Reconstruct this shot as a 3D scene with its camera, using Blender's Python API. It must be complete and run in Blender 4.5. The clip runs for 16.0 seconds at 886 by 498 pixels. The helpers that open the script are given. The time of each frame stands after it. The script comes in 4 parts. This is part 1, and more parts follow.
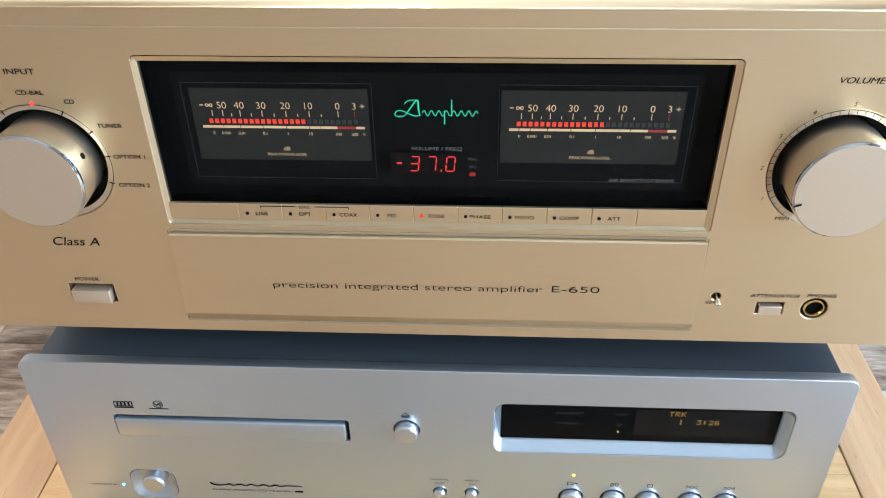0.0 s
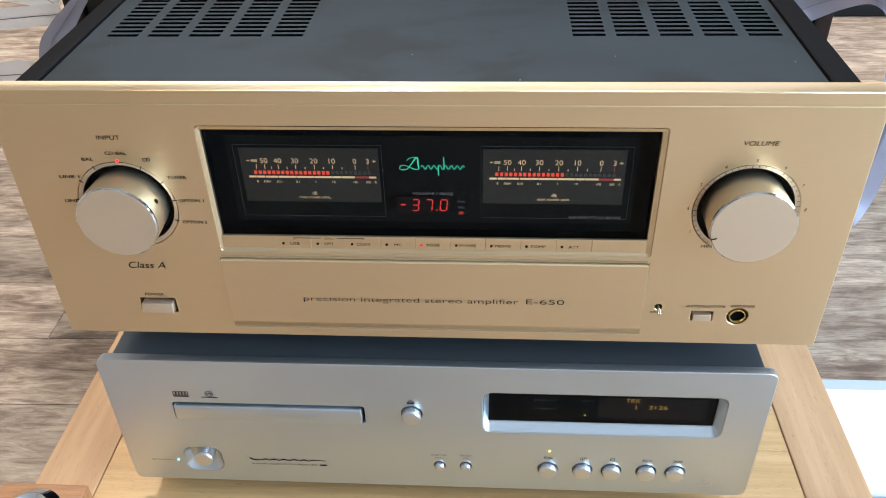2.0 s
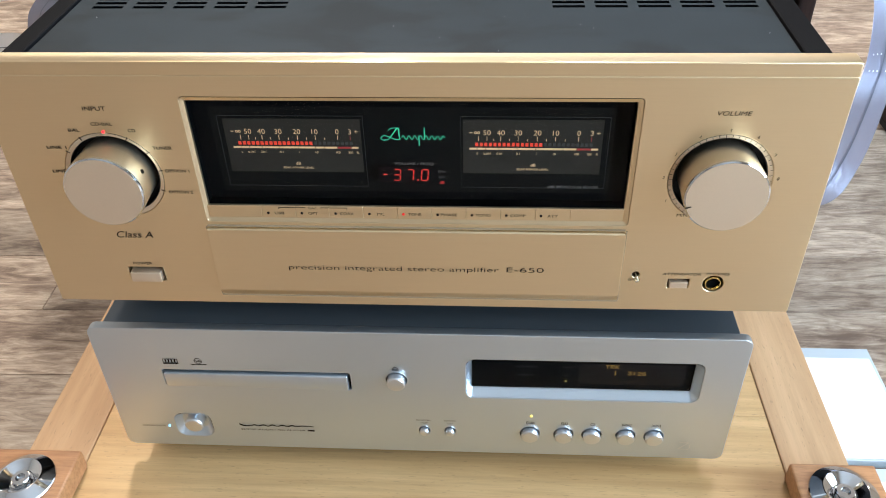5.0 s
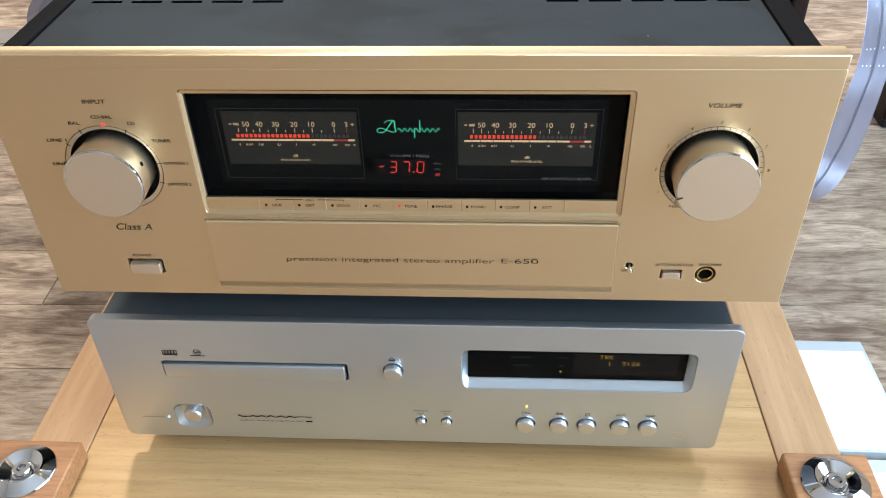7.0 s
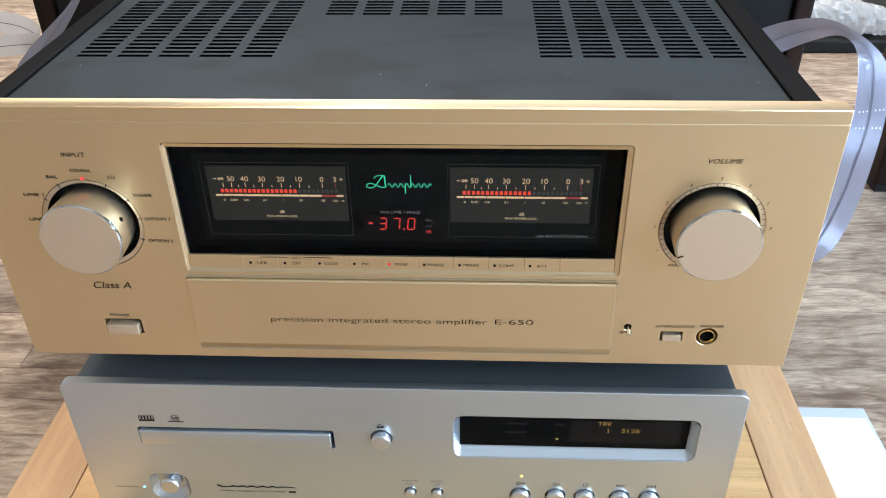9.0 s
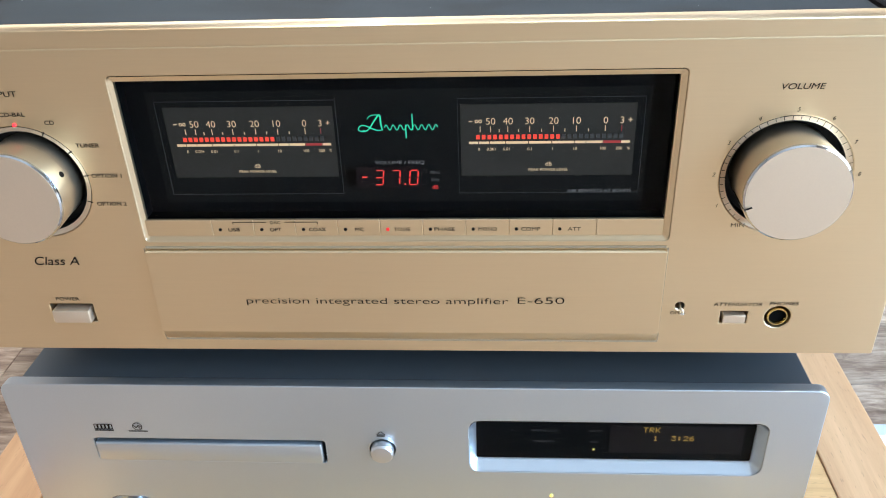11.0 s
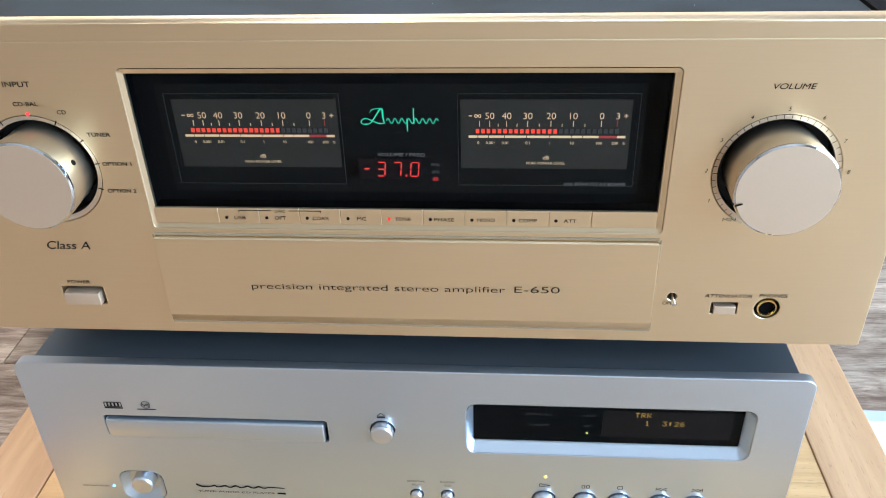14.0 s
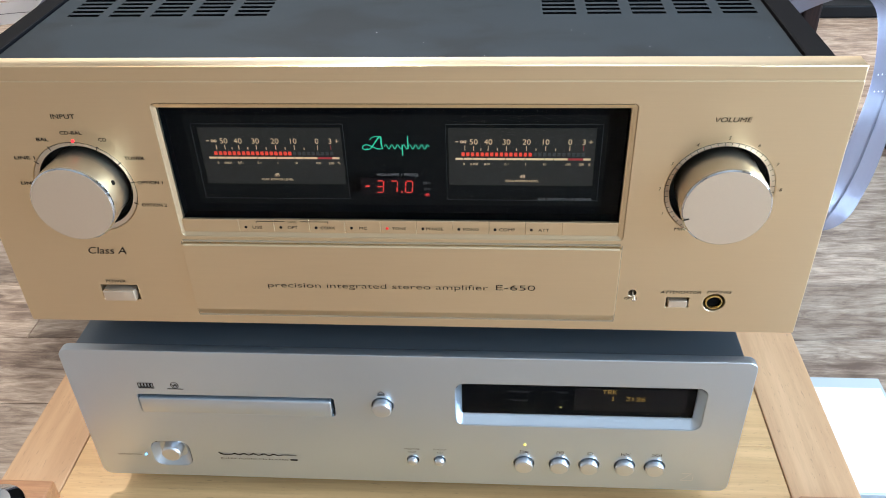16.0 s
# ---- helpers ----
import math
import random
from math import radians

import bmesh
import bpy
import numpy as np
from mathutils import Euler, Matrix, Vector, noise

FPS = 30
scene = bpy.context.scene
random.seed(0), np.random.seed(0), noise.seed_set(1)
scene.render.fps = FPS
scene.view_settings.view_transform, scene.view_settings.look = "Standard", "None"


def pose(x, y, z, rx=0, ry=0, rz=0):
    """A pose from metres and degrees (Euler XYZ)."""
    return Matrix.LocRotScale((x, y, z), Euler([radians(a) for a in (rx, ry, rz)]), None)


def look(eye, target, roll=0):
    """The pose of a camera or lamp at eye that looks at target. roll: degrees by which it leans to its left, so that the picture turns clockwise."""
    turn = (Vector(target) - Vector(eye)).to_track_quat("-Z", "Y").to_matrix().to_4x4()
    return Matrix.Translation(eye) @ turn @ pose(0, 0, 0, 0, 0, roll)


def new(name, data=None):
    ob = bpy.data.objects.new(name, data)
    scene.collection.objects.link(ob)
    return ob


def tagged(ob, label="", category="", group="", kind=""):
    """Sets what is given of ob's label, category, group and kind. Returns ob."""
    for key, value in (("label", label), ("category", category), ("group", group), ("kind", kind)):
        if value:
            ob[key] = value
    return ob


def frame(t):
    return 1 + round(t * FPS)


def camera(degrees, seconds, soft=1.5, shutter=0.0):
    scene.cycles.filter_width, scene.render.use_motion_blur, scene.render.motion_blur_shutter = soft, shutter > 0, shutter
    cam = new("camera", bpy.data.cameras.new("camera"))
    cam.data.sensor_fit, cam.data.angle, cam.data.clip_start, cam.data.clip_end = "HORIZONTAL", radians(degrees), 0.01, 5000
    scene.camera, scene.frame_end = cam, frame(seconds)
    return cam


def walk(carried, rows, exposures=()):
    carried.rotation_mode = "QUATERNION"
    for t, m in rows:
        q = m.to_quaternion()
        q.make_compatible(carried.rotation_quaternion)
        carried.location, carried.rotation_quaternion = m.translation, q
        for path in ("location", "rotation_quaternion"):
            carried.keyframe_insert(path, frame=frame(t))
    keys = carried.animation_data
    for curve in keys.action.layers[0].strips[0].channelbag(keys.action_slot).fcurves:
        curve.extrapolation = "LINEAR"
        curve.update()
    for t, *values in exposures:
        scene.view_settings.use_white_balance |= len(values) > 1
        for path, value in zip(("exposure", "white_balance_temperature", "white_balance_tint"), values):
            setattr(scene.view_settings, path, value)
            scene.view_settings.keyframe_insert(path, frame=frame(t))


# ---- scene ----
cam = camera(56.4, 16.0, soft=1.0)
PATH = [
    (0, (0.024, -0.316, 0.552), (-0.07, 1.315, -0.601), -0.9),
    (0.5, (0.04, -0.33, 0.569), (-0.056, 1.329, -0.545), -1.7),
    (1, (0.043, -0.364, 0.608), (-0.053, 1.279, -0.529), -1.7),
    (1.5, (0.036, -0.39, 0.628), (-0.074, 1.244, -0.519), -1.5),
    (2, (0.037, -0.384, 0.626), (-0.082, 1.226, -0.555), -1.7),
    (2.5, (0.046, -0.382, 0.624), (-0.083, 1.212, -0.576), -2.1),
    (3, (0.042, -0.381, 0.625), (-0.07, 1.206, -0.587), -1.7),
    (3.5, (0.04, -0.381, 0.621), (-0.077, 1.203, -0.594), -1.7),
    (4, (0.044, -0.385, 0.626), (-0.064, 1.196, -0.595), -1.4),
    (6.5, (0.048, -0.4, 0.63), (-0.068, 1.169, -0.605), -2.1),
    (7, (0.049, -0.401, 0.63), (-0.059, 1.169, -0.604), -1.7),
    (7.5, (0.048, -0.397, 0.628), (-0.049, 1.177, -0.602), -1.5),
    (8, (0.048, -0.399, 0.628), (-0.037, 1.206, -0.563), -1.3),
    (8.5, (0.05, -0.406, 0.633), (-0.032, 1.241, -0.499), -1.3),
    (9, (0.048, -0.388, 0.616), (-0.041, 1.276, -0.491), -1.0),
    (11.5, (0.047, -0.336, 0.532), (-0.092, 1.383, -0.481), -2.6),
    (12, (0.047, -0.336, 0.532), (-0.102, 1.373, -0.497), -2.9),
    (12.5, (0.046, -0.336, 0.531), (-0.11, 1.364, -0.512), -3.2),
    (13, (0.048, -0.337, 0.533), (-0.108, 1.362, -0.511), -3.2),
    (13.5, (0.048, -0.338, 0.535), (-0.109, 1.36, -0.51), -2.8),
    (14, (0.051, -0.344, 0.548), (-0.091, 1.342, -0.52), -1.8),
    (14.5, (0.051, -0.351, 0.563), (-0.075, 1.313, -0.539), -1.6),
    (15, (0.054, -0.362, 0.581), (-0.062, 1.288, -0.544), -1.4),
    (15.5, (0.058, -0.377, 0.604), (-0.061, 1.26, -0.538), -1.6),
    (16, (0.057, -0.381, 0.605), (-0.07, 1.244, -0.554), -1.9),
]
walk(cam, [(t, look(eye, target, roll)) for t, eye, target, roll in PATH],
     exposures=[(0, -0.36, 5850, 10), (1.5, -0.47, 6000, 10), (3.5, -0.49, 6100, 10), (6.5, -0.55, 6300, 10), (9, -0.46, 6200, 10), (11.5, -0.22, 5750, 10), (13.8, -0.26, 5700, 10), (15.2, -0.42, 5850, 10), (16, -0.45, 5900, 10)])

# ---- world and large lights ----
O = 0.275           # height of the amplifier's front panel above the floor
SHELF = 0.117       # height of the rack's board

world = bpy.data.worlds.new("daylight")
scene.world = world
world.use_nodes = True
wn = world.node_tree
sky = wn.nodes.new("ShaderNodeTexSky")
sky.sky_type = "NISHITA"
sky.sun_disc = False
sky.sun_elevation = radians(35)
sky.sun_rotation = radians(60)
wn.nodes["Background"].inputs["Strength"].default_value = 0.1
wn.links.new(sky.outputs[0], wn.nodes["Background"].inputs["Color"])


def area(name, place, target, w, hgt, power, colour):
    data = bpy.data.lights.new(name, "AREA")
    data.shape, data.size, data.size_y = "RECTANGLE", w, hgt
    data.energy, data.color = power, colour
    ob = new(name, data)
    ob.matrix_world = look(place, target)
    return ob


ROOM = (-2.3, 1.75, -2.6, 3.3, 2.6)   # x0 x1 y0 y1 height
area("window_daylight", (1.69, -0.75, 0.95), (0, -0.75, 0.95), 1.9, 1.2, 135, (0.60, 0.80, 1.0))
area("window_daylight", (0.05, 3.24, 1.5), (0.05, 0, 1.2), 2.9, 1.2, 46, (0.93, 0.96, 1.0))
area("ceiling_lamp", (-0.45, 1.35, 2.55), (-0.45, 1.35, 0), 0.22, 0.22, 80, (1.0, 0.95, 0.86))
area("ceiling_lamp", (0.75, 1.25, 2.55), (0.75, 1.25, 0), 0.50, 0.50, 32, (1.0, 0.98, 0.94))
area("ceiling_lamp", (-1.4, 0.7, 2.55), (-1.4, 0.7, 0), 0.5, 0.5, 14, (1.0, 0.74, 0.48))


# ---- materials ----
def nodes_of(name):
    m = bpy.data.materials.new(name)
    m.use_nodes = True
    nt = m.node_tree
    return m, nt, nt.nodes["Principled BSDF"]


def link(nt, a, b):
    nt.links.new(a, b)


def coords(nt, scale=(1, 1, 1), shift=None):
    tc = nt.nodes.new("ShaderNodeTexCoord")
    mp = nt.nodes.new("ShaderNodeMapping")
    mp.inputs["Scale"].default_value = scale
    link(nt, tc.outputs["Object"], mp.inputs["Vector"])
    if shift:
        link(nt, shift, mp.inputs["Location"])
    return mp.outputs[0]


def noise_tex(nt, vec, scale, detail=4, rough=0.55, dist=0.0):
    n = nt.nodes.new("ShaderNodeTexNoise")
    n.inputs["Scale"].default_value = scale
    n.inputs["Detail"].default_value = detail
    n.inputs["Roughness"].default_value = rough
    n.inputs["Distortion"].default_value = dist
    link(nt, vec, n.inputs["Vector"])
    return n.outputs["Fac"]


def ramp(nt, fac, stops):
    r = nt.nodes.new("ShaderNodeValToRGB")
    while len(r.color_ramp.elements) < len(stops):
        r.color_ramp.elements.new(0.5)
    for e, (p, c) in zip(r.color_ramp.elements, stops):
        e.position, e.color = p, (*c, 1)
    link(nt, fac, r.inputs[0])
    return r.outputs[0]


def mixed(nt, fac, a, b, mode="MIX"):
    m = nt.nodes.new("ShaderNodeMix")
    m.data_type, m.blend_type = "RGBA", mode
    for sock, v in ((m.inputs[0], fac), (m.inputs[6], a), (m.inputs[7], b)):
        if hasattr(v, "is_linked"):
            link(nt, v, sock)
        else:
            sock.default_value = v if isinstance(v, float) else (*v, 1)
    return m.outputs[2]


def spread(nt, fac, lo, hi):
    r = nt.nodes.new("ShaderNodeMapRange")
    r.inputs["To Min"].default_value, r.inputs["To Max"].default_value = lo, hi
    link(nt, fac, r.inputs["Value"])
    return r.outputs[0]


def bump(nt, b, fac, strength, dist=0.001):
    n = nt.nodes.new("ShaderNodeBump")
    n.inputs["Strength"].default_value, n.inputs["Distance"].default_value = strength, dist
    link(nt, fac, n.inputs["Height"])
    link(nt, n.outputs[0], b.inputs["Normal"])


def metal(name, colour, rough, grain=(300, 300, 300), metallic=1.0, amount=0.08, relief=0.05):
    """Satin or brushed metal: fine grain, soft smudges."""
    m, nt, b = nodes_of(name)
    fine = noise_tex(nt, coords(nt, grain), 4, 3)
    soft = noise_tex(nt, coords(nt), 9, 3)
    c = mixed(nt, spread(nt, fine, 0.0, 1.0), [v * (1 - amount) for v in colour], [min(1, v * (1 + amount)) for v in colour])
    c = mixed(nt, spread(nt, soft, 0.0, 0.25), c, [v * 0.88 for v in colour])
    link(nt, c, b.inputs["Base Color"])
    b.inputs["Metallic"].default_value = metallic
    link(nt, spread(nt, soft, rough - 0.04, rough + 0.06), b.inputs["Roughness"])
    bump(nt, b, fine, relief, 0.0002)
    return m


def plain(name, colour, rough=0.5, metallic=0.0, glow=0.0, vary=0.12, gloss=0.5):
    m, nt, b = nodes_of(name)
    n = noise_tex(nt, coords(nt), 60, 3)
    link(nt, mixed(nt, n, [v * (1 - vary) for v in colour], [min(1, v * (1 + vary)) for v in colour]), b.inputs["Base Color"])
    b.inputs["Roughness"].default_value, b.inputs["Metallic"].default_value = rough, metallic
    b.inputs["Specular IOR Level"].default_value = gloss
    if glow:
        b.inputs["Emission Color"].default_value = (*colour, 1)
        b.inputs["Emission Strength"].default_value = glow
    return m


def wood(name, dark, light, along=(1, 14, 14), scale=5, rough=0.5, flecks=None, coat=0.0, per_piece=0.25, pores=0.62):
    """Sawn wood: long streaks, fine pores, a tone of its own for each piece."""
    m, nt, b = nodes_of(name)
    info = nt.nodes.new("ShaderNodeObjectInfo")
    mul = nt.nodes.new("ShaderNodeVectorMath")
    mul.operation = "SCALE"
    mul.inputs[0].default_value = (13.1, 7.7, 3.3)
    link(nt, info.outputs["Random"], mul.inputs["Scale"])
    v = coords(nt, along, mul.outputs[0])
    streak = noise_tex(nt, v, scale, 7, 0.62, 0.9)
    pore = noise_tex(nt, coords(nt, [a * 3.2 for a in along], mul.outputs[0]), scale * 2.2, 5, 0.68)
    c = ramp(nt, streak, [(0.30, dark), (0.48, [(p + q) / 2 for p, q in zip(dark, light)]), (0.68, light)])
    c = mixed(nt, ramp(nt, pore, [(0.42, (0, 0, 0)), (0.66, (pores, pores, pores))]), c, [p * 0.72 for p in dark])
    tone = spread(nt, info.outputs["Random"], 1 - per_piece, 1 + per_piece)
    hsv = nt.nodes.new("ShaderNodeHueSaturation")
    link(nt, c, hsv.inputs["Color"])
    link(nt, tone, hsv.inputs["Value"])
    out = hsv.outputs[0]
    if flecks:
        fl = noise_tex(nt, coords(nt, flecks), 6, 2, 0.4)
        out = mixed(nt, ramp(nt, fl, [(0.66, (0, 0, 0)), (0.74, (0.42, 0.42, 0.42))]), out, [p * 0.55 for p in dark])
    link(nt, out, b.inputs["Base Color"])
    link(nt, spread(nt, pore, rough - 0.08, rough + 0.12), b.inputs["Roughness"])
    b.inputs["Coat Weight"].default_value = coat
    bump(nt, b, pore, 0.12, 0.0006)
    return m


GOLD = metal("champagne_aluminium", (0.78, 0.61, 0.385), 0.33, (8, 300, 300), 0.95, 0.03, 0.02)
gold_b = GOLD.node_tree.nodes["Principled BSDF"]
grain_way = GOLD.node_tree.nodes.new("ShaderNodeTangent")
grain_way.direction_type, grain_way.axis = "RADIAL", "Z"
link(GOLD.node_tree, grain_way.outputs[0], gold_b.inputs["Tangent"])
gold_b.inputs["Anisotropic"].default_value = 0.55
gold_b.inputs["Anisotropic Rotation"].default_value = 0.25
KNOB_FACE = metal("knob_face_satin", (0.74, 0.60, 0.45), 0.45, (300, 300, 300), 0.8, 0.03, 0.02)
KNOB_SIDE = metal("knob_side_satin", (0.76, 0.64, 0.48), 0.38, (300, 40, 300), 1.0, 0.03, 0.02)
CHROME = metal("chrome", (0.68, 0.69, 0.71), 0.07, (40, 40, 40), 1.0, 0.02, 0.0)
SILVER = metal("silver_aluminium", (0.61, 0.66, 0.705), 0.34, (300, 300, 300), 0.92, 0.03, 0.03)
SILVER_BRIGHT = metal("silver_bright", (0.74, 0.75, 0.77), 0.34, (300, 300, 300), 1.0, 0.03, 0.02)
STEEL_TOP = metal("grey_painted_steel", (0.16, 0.18, 0.20), 0.30, (400, 400, 400), 0.6, 0.06, 0.05)
COVER = metal("dark_grey_cover", (0.016, 0.024, 0.030), 0.55, (500, 500, 500), 0.0, 0.10, 0.08)
nt = COVER.node_tree
smudge = ramp(nt, noise_tex(nt, coords(nt, (9, 16, 9)), 1.6, 4, 0.5, 0.6), [(0.36, (0.55, 0.56, 0.56)), (0.50, (1, 1, 1)), (0.72, (1.12, 1.12, 1.12))])
cover_b = nt.nodes["Principled BSDF"]
cover_b.inputs["Specular IOR Level"].default_value = 0.25
link(nt, mixed(nt, 1.0, cover_b.inputs["Base Color"].links[0].from_socket, smudge, "MULTIPLY"), cover_b.inputs["Base Color"])
SIDE = plain("black_side_panel", (0.0065, 0.0060, 0.0066), 0.65, gloss=0.06)
# near-black that puts the shade inside slots and bores into the colour
VOID = plain("recess_shade", (0.003, 0.003, 0.003), 0.8, gloss=0.05)
BLACK = plain("black_plastic", (0.010, 0.010, 0.011), 0.5, gloss=0.25)
INK = plain("dark_print", (0.016, 0.011, 0.008), 0.7, gloss=0.1)
# brown of the strips that draw the shadow line round the flap
BRONZE = plain("bronze_shadow_gap", (0.36, 0.27, 0.17), 0.5)
INK_GREY = plain("grey_print", (0.06, 0.06, 0.063), 0.7, gloss=0.1)
GLASSBLACK = plain("display_black", (0.0044, 0.0048, 0.0052), 0.7, gloss=0.0)
BOARD = plain("display_board", (0.0105, 0.0105, 0.0100), 0.7, gloss=0.0)
# paler grey: the meters' backlight glow put into plain colour
METERFACE = plain("meter_face_glow", (0.043, 0.040, 0.034), 0.7, gloss=0.0)
DIGITS = plain("digit_window_tint", (0.016, 0.012, 0.012), 0.7, gloss=0.0)
FRAMELINE = plain("meter_frame_line", (0.030, 0.032, 0.033), 0.6)
CREAM = plain("scale_print_lit", (0.85, 0.58, 0.32), 0.6, glow=0.27)
DIMDARK = plain("display_unlit_print", (0.09, 0.09, 0.09), 0.6)
DIMPRINT = plain("display_dim_print", (0.24, 0.235, 0.225), 0.6)
LED_OFF = plain("led_off", (0.045, 0.045, 0.045), 0.4)
LED_RED = plain("led_red", (0.9, 0.055, 0.025), 0.4, glow=0.62)
LED_CORE = plain("led_digit", (1.0, 0.04, 0.025), 0.4, glow=1.2)
LED_TEXT = plain("led_lettering", (0.8, 0.03, 0.025), 0.4, glow=0.5)
REDZONE = plain("scale_red", (0.45, 0.03, 0.03), 0.5, glow=0.12)
GREEN = plain("emblem_green", (0.05, 0.62, 0.33), 0.5, glow=0.50)
YELLOW = plain("display_yellow", (0.62, 0.36, 0.05), 0.5, glow=0.13)
VFD = plain("character_window_tint", (0.0085, 0.0068, 0.0070), 0.6, gloss=0.1)
LED_YELLOW = plain("led_yellow", (1.0, 0.75, 0.15), 0.4, glow=0.9)
LED_SPOT = plain("led_red_bright", (1.0, 0.02, 0.025), 0.4, glow=4.0)
LED_BLUE = plain("led_blue", (0.25, 0.65, 1.0), 0.4, glow=2.0)
BRASS = metal("jack_brass", (0.75, 0.55, 0.22), 0.2, (200, 200, 200), 1.0, 0.03, 0.0)
BEECH = wood("beech_rail", (0.52, 0.295, 0.142), (0.67, 0.415, 0.218), (12, 0.8, 12), 3, 0.5, (190, 24, 190), 0.0, 0.06, 0.22)
BLOCKWOOD = wood("cherry_block", (0.36, 0.155, 0.062), (0.52, 0.255, 0.11), (1.5, 12, 12), 4, 0.4, None, 0.2, 0.05)
PINE = wood("pine_board", (0.50, 0.278, 0.104), (0.735, 0.465, 0.212), (0.7, 12, 12), 2.6, 0.45, (26, 210, 210), 0.05, 0.08, 0.30)


def floor_wood(name):
    """Greyish wood-look planks: broad cloudy tone, wandering streaks, fine dark pores."""
    m, nt, b = nodes_of(name)
    info = nt.nodes.new("ShaderNodeObjectInfo")
    mul = nt.nodes.new("ShaderNodeVectorMath")
    mul.operation = "SCALE"
    mul.inputs[0].default_value = (17.3, 9.1, 3.7)
    link(nt, info.outputs["Random"], mul.inputs["Scale"])
    cloud = noise_tex(nt, coords(nt, (4.5, 11, 11), mul.outputs[0]), 2.4, 4, 0.55, 1.0)
    streak = noise_tex(nt, coords(nt, (5.0, 27, 27), mul.outputs[0]), 3.0, 8, 0.68, 1.4)
    pore = noise_tex(nt, coords(nt, (24, 190, 190), mul.outputs[0]), 2.2, 4, 0.6)
    c = ramp(nt, mixed(nt, 0.42, streak, cloud), [(0.37, (0.150, 0.096, 0.066)), (0.46, (0.30, 0.215, 0.156)), (0.53, (0.45, 0.345, 0.258)), (0.62, (0.62, 0.50, 0.385))])
    c = mixed(nt, ramp(nt, pore, [(0.50, (0, 0, 0)), (0.70, (0.5, 0.5, 0.5))]), c, (0.15, 0.098, 0.068))
    hsv = nt.nodes.new("ShaderNodeHueSaturation")
    link(nt, c, hsv.inputs["Color"])
    link(nt, spread(nt, info.outputs["Random"], 0.80, 1.12), hsv.inputs["Value"])
    link(nt, hsv.outputs[0], b.inputs["Base Color"])
    link(nt, spread(nt, streak, 0.36, 0.56), b.inputs["Roughness"])
    bump(nt, b, streak, 0.12, 0.0006)
    return m


PLANK = floor_wood("floor_plank")
WALL = plain("wall_paint", (0.45, 0.41, 0.36), 0.8)
CEIL = plain("ceiling_paint", (0.75, 0.74, 0.72), 0.9)
WALNUT = wood("dark_walnut", (0.012, 0.006, 0.005), (0.030, 0.013, 0.009), (14, 14, 1.2), 4, 0.45, None, 0.0, 0.05)
WALNUT.node_tree.nodes["Principled BSDF"].inputs["Specular IOR Level"].default_value = 0.2


def glass_mat(name, rough, colour, alpha_mix, ior=1.3):
    m, nt, b = nodes_of(name)
    b.inputs["Base Color"].default_value = (*colour, 1)
    b.inputs["Roughness"].default_value = rough
    b.inputs["Transmission Weight"].default_value = alpha_mix
    b.inputs["IOR"].default_value = ior
    return m




def pane_mat(name, ior):
    """A thin clear pane: sees through, with a faint mirror on its front."""
    m, nt, b = nodes_of(name)
    clear = nt.nodes.new("ShaderNodeBsdfTransparent")
    gloss = nt.nodes.new("ShaderNodeBsdfGlossy")
    gloss.inputs["Roughness"].default_value = 0.06
    edge = nt.nodes.new("ShaderNodeFresnel")
    edge.inputs["IOR"].default_value = ior
    both = nt.nodes.new("ShaderNodeMixShader")
    link(nt, edge.outputs[0], both.inputs[0])
    link(nt, clear.outputs[0], both.inputs[1])
    link(nt, gloss.outputs[0], both.inputs[2])
    link(nt, both.outputs[0], nt.nodes["Material Output"].inputs["Surface"])
    nt.nodes.remove(b)
    return m


PANE = pane_mat("display_glass", 1.11)
CABLE = glass_mat("translucent_lilac_film", 0.24, (0.55, 0.55, 0.66), 0.30, 1.5)
nt = CABLE.node_tree
nt.nodes["Principled BSDF"].inputs["Metallic"].default_value = 0.5
bump(nt, nt.nodes["Principled BSDF"], noise_tex(nt, coords(nt, (500, 60, 900)), 1.5, 2), 0.12, 0.0004)
PLASTIC = glass_mat("clear_film", 0.12, (0.97, 0.97, 0.98), 0.25, 1.5)
WRAP = glass_mat("crumpled_clear_film", 0.18, (0.80, 0.82, 0.84), 0.55, 1.45)
ACRYLIC = glass_mat("clear_acrylic", 0.06, (0.80, 0.89, 0.95), 0.35, 1.45)
SEAM = plain("cable_seam", (0.10, 0.10, 0.12), 0.6)
PRINT = plain("faded_cable_print", (0.72, 0.72, 0.78), 0.6)
PAPER = plain("white_card", (0.86, 0.87, 0.88), 0.5)


# ---- building helpers ----
def mesh_of(bm, smooth=True):
    me = bpy.data.meshes.new("mesh")
    bm.normal_update()
    bm.to_mesh(me)
    bm.free()
    if smooth:
        for p in me.polygons:
            p.use_smooth = True
        me.set_sharp_from_angle(angle=radians(20))
    return me


def origin_of(ob):
    p = Vector()
    while ob:
        p += ob.location
        ob = ob.parent
    return p


def part(name, bm, material, parent, label=""):
    """Links a bmesh or mesh, made in world metres, as one object under a thing or part."""
    me = bm if isinstance(bm, bpy.types.Mesh) else mesh_of(bm)
    me.name = name
    if material and not me.materials:
        me.materials.append(material)
    ob = new(name, me)
    ob.parent = parent
    ob.location = -origin_of(parent)
    if label:
        tagged(ob, label)
    return ob


def thing(name, base, label, category, group="", kind=""):
    ob = new(name)
    ob.empty_display_size = 0.02
    ob.location = base
    return tagged(ob, label, category, group, kind)


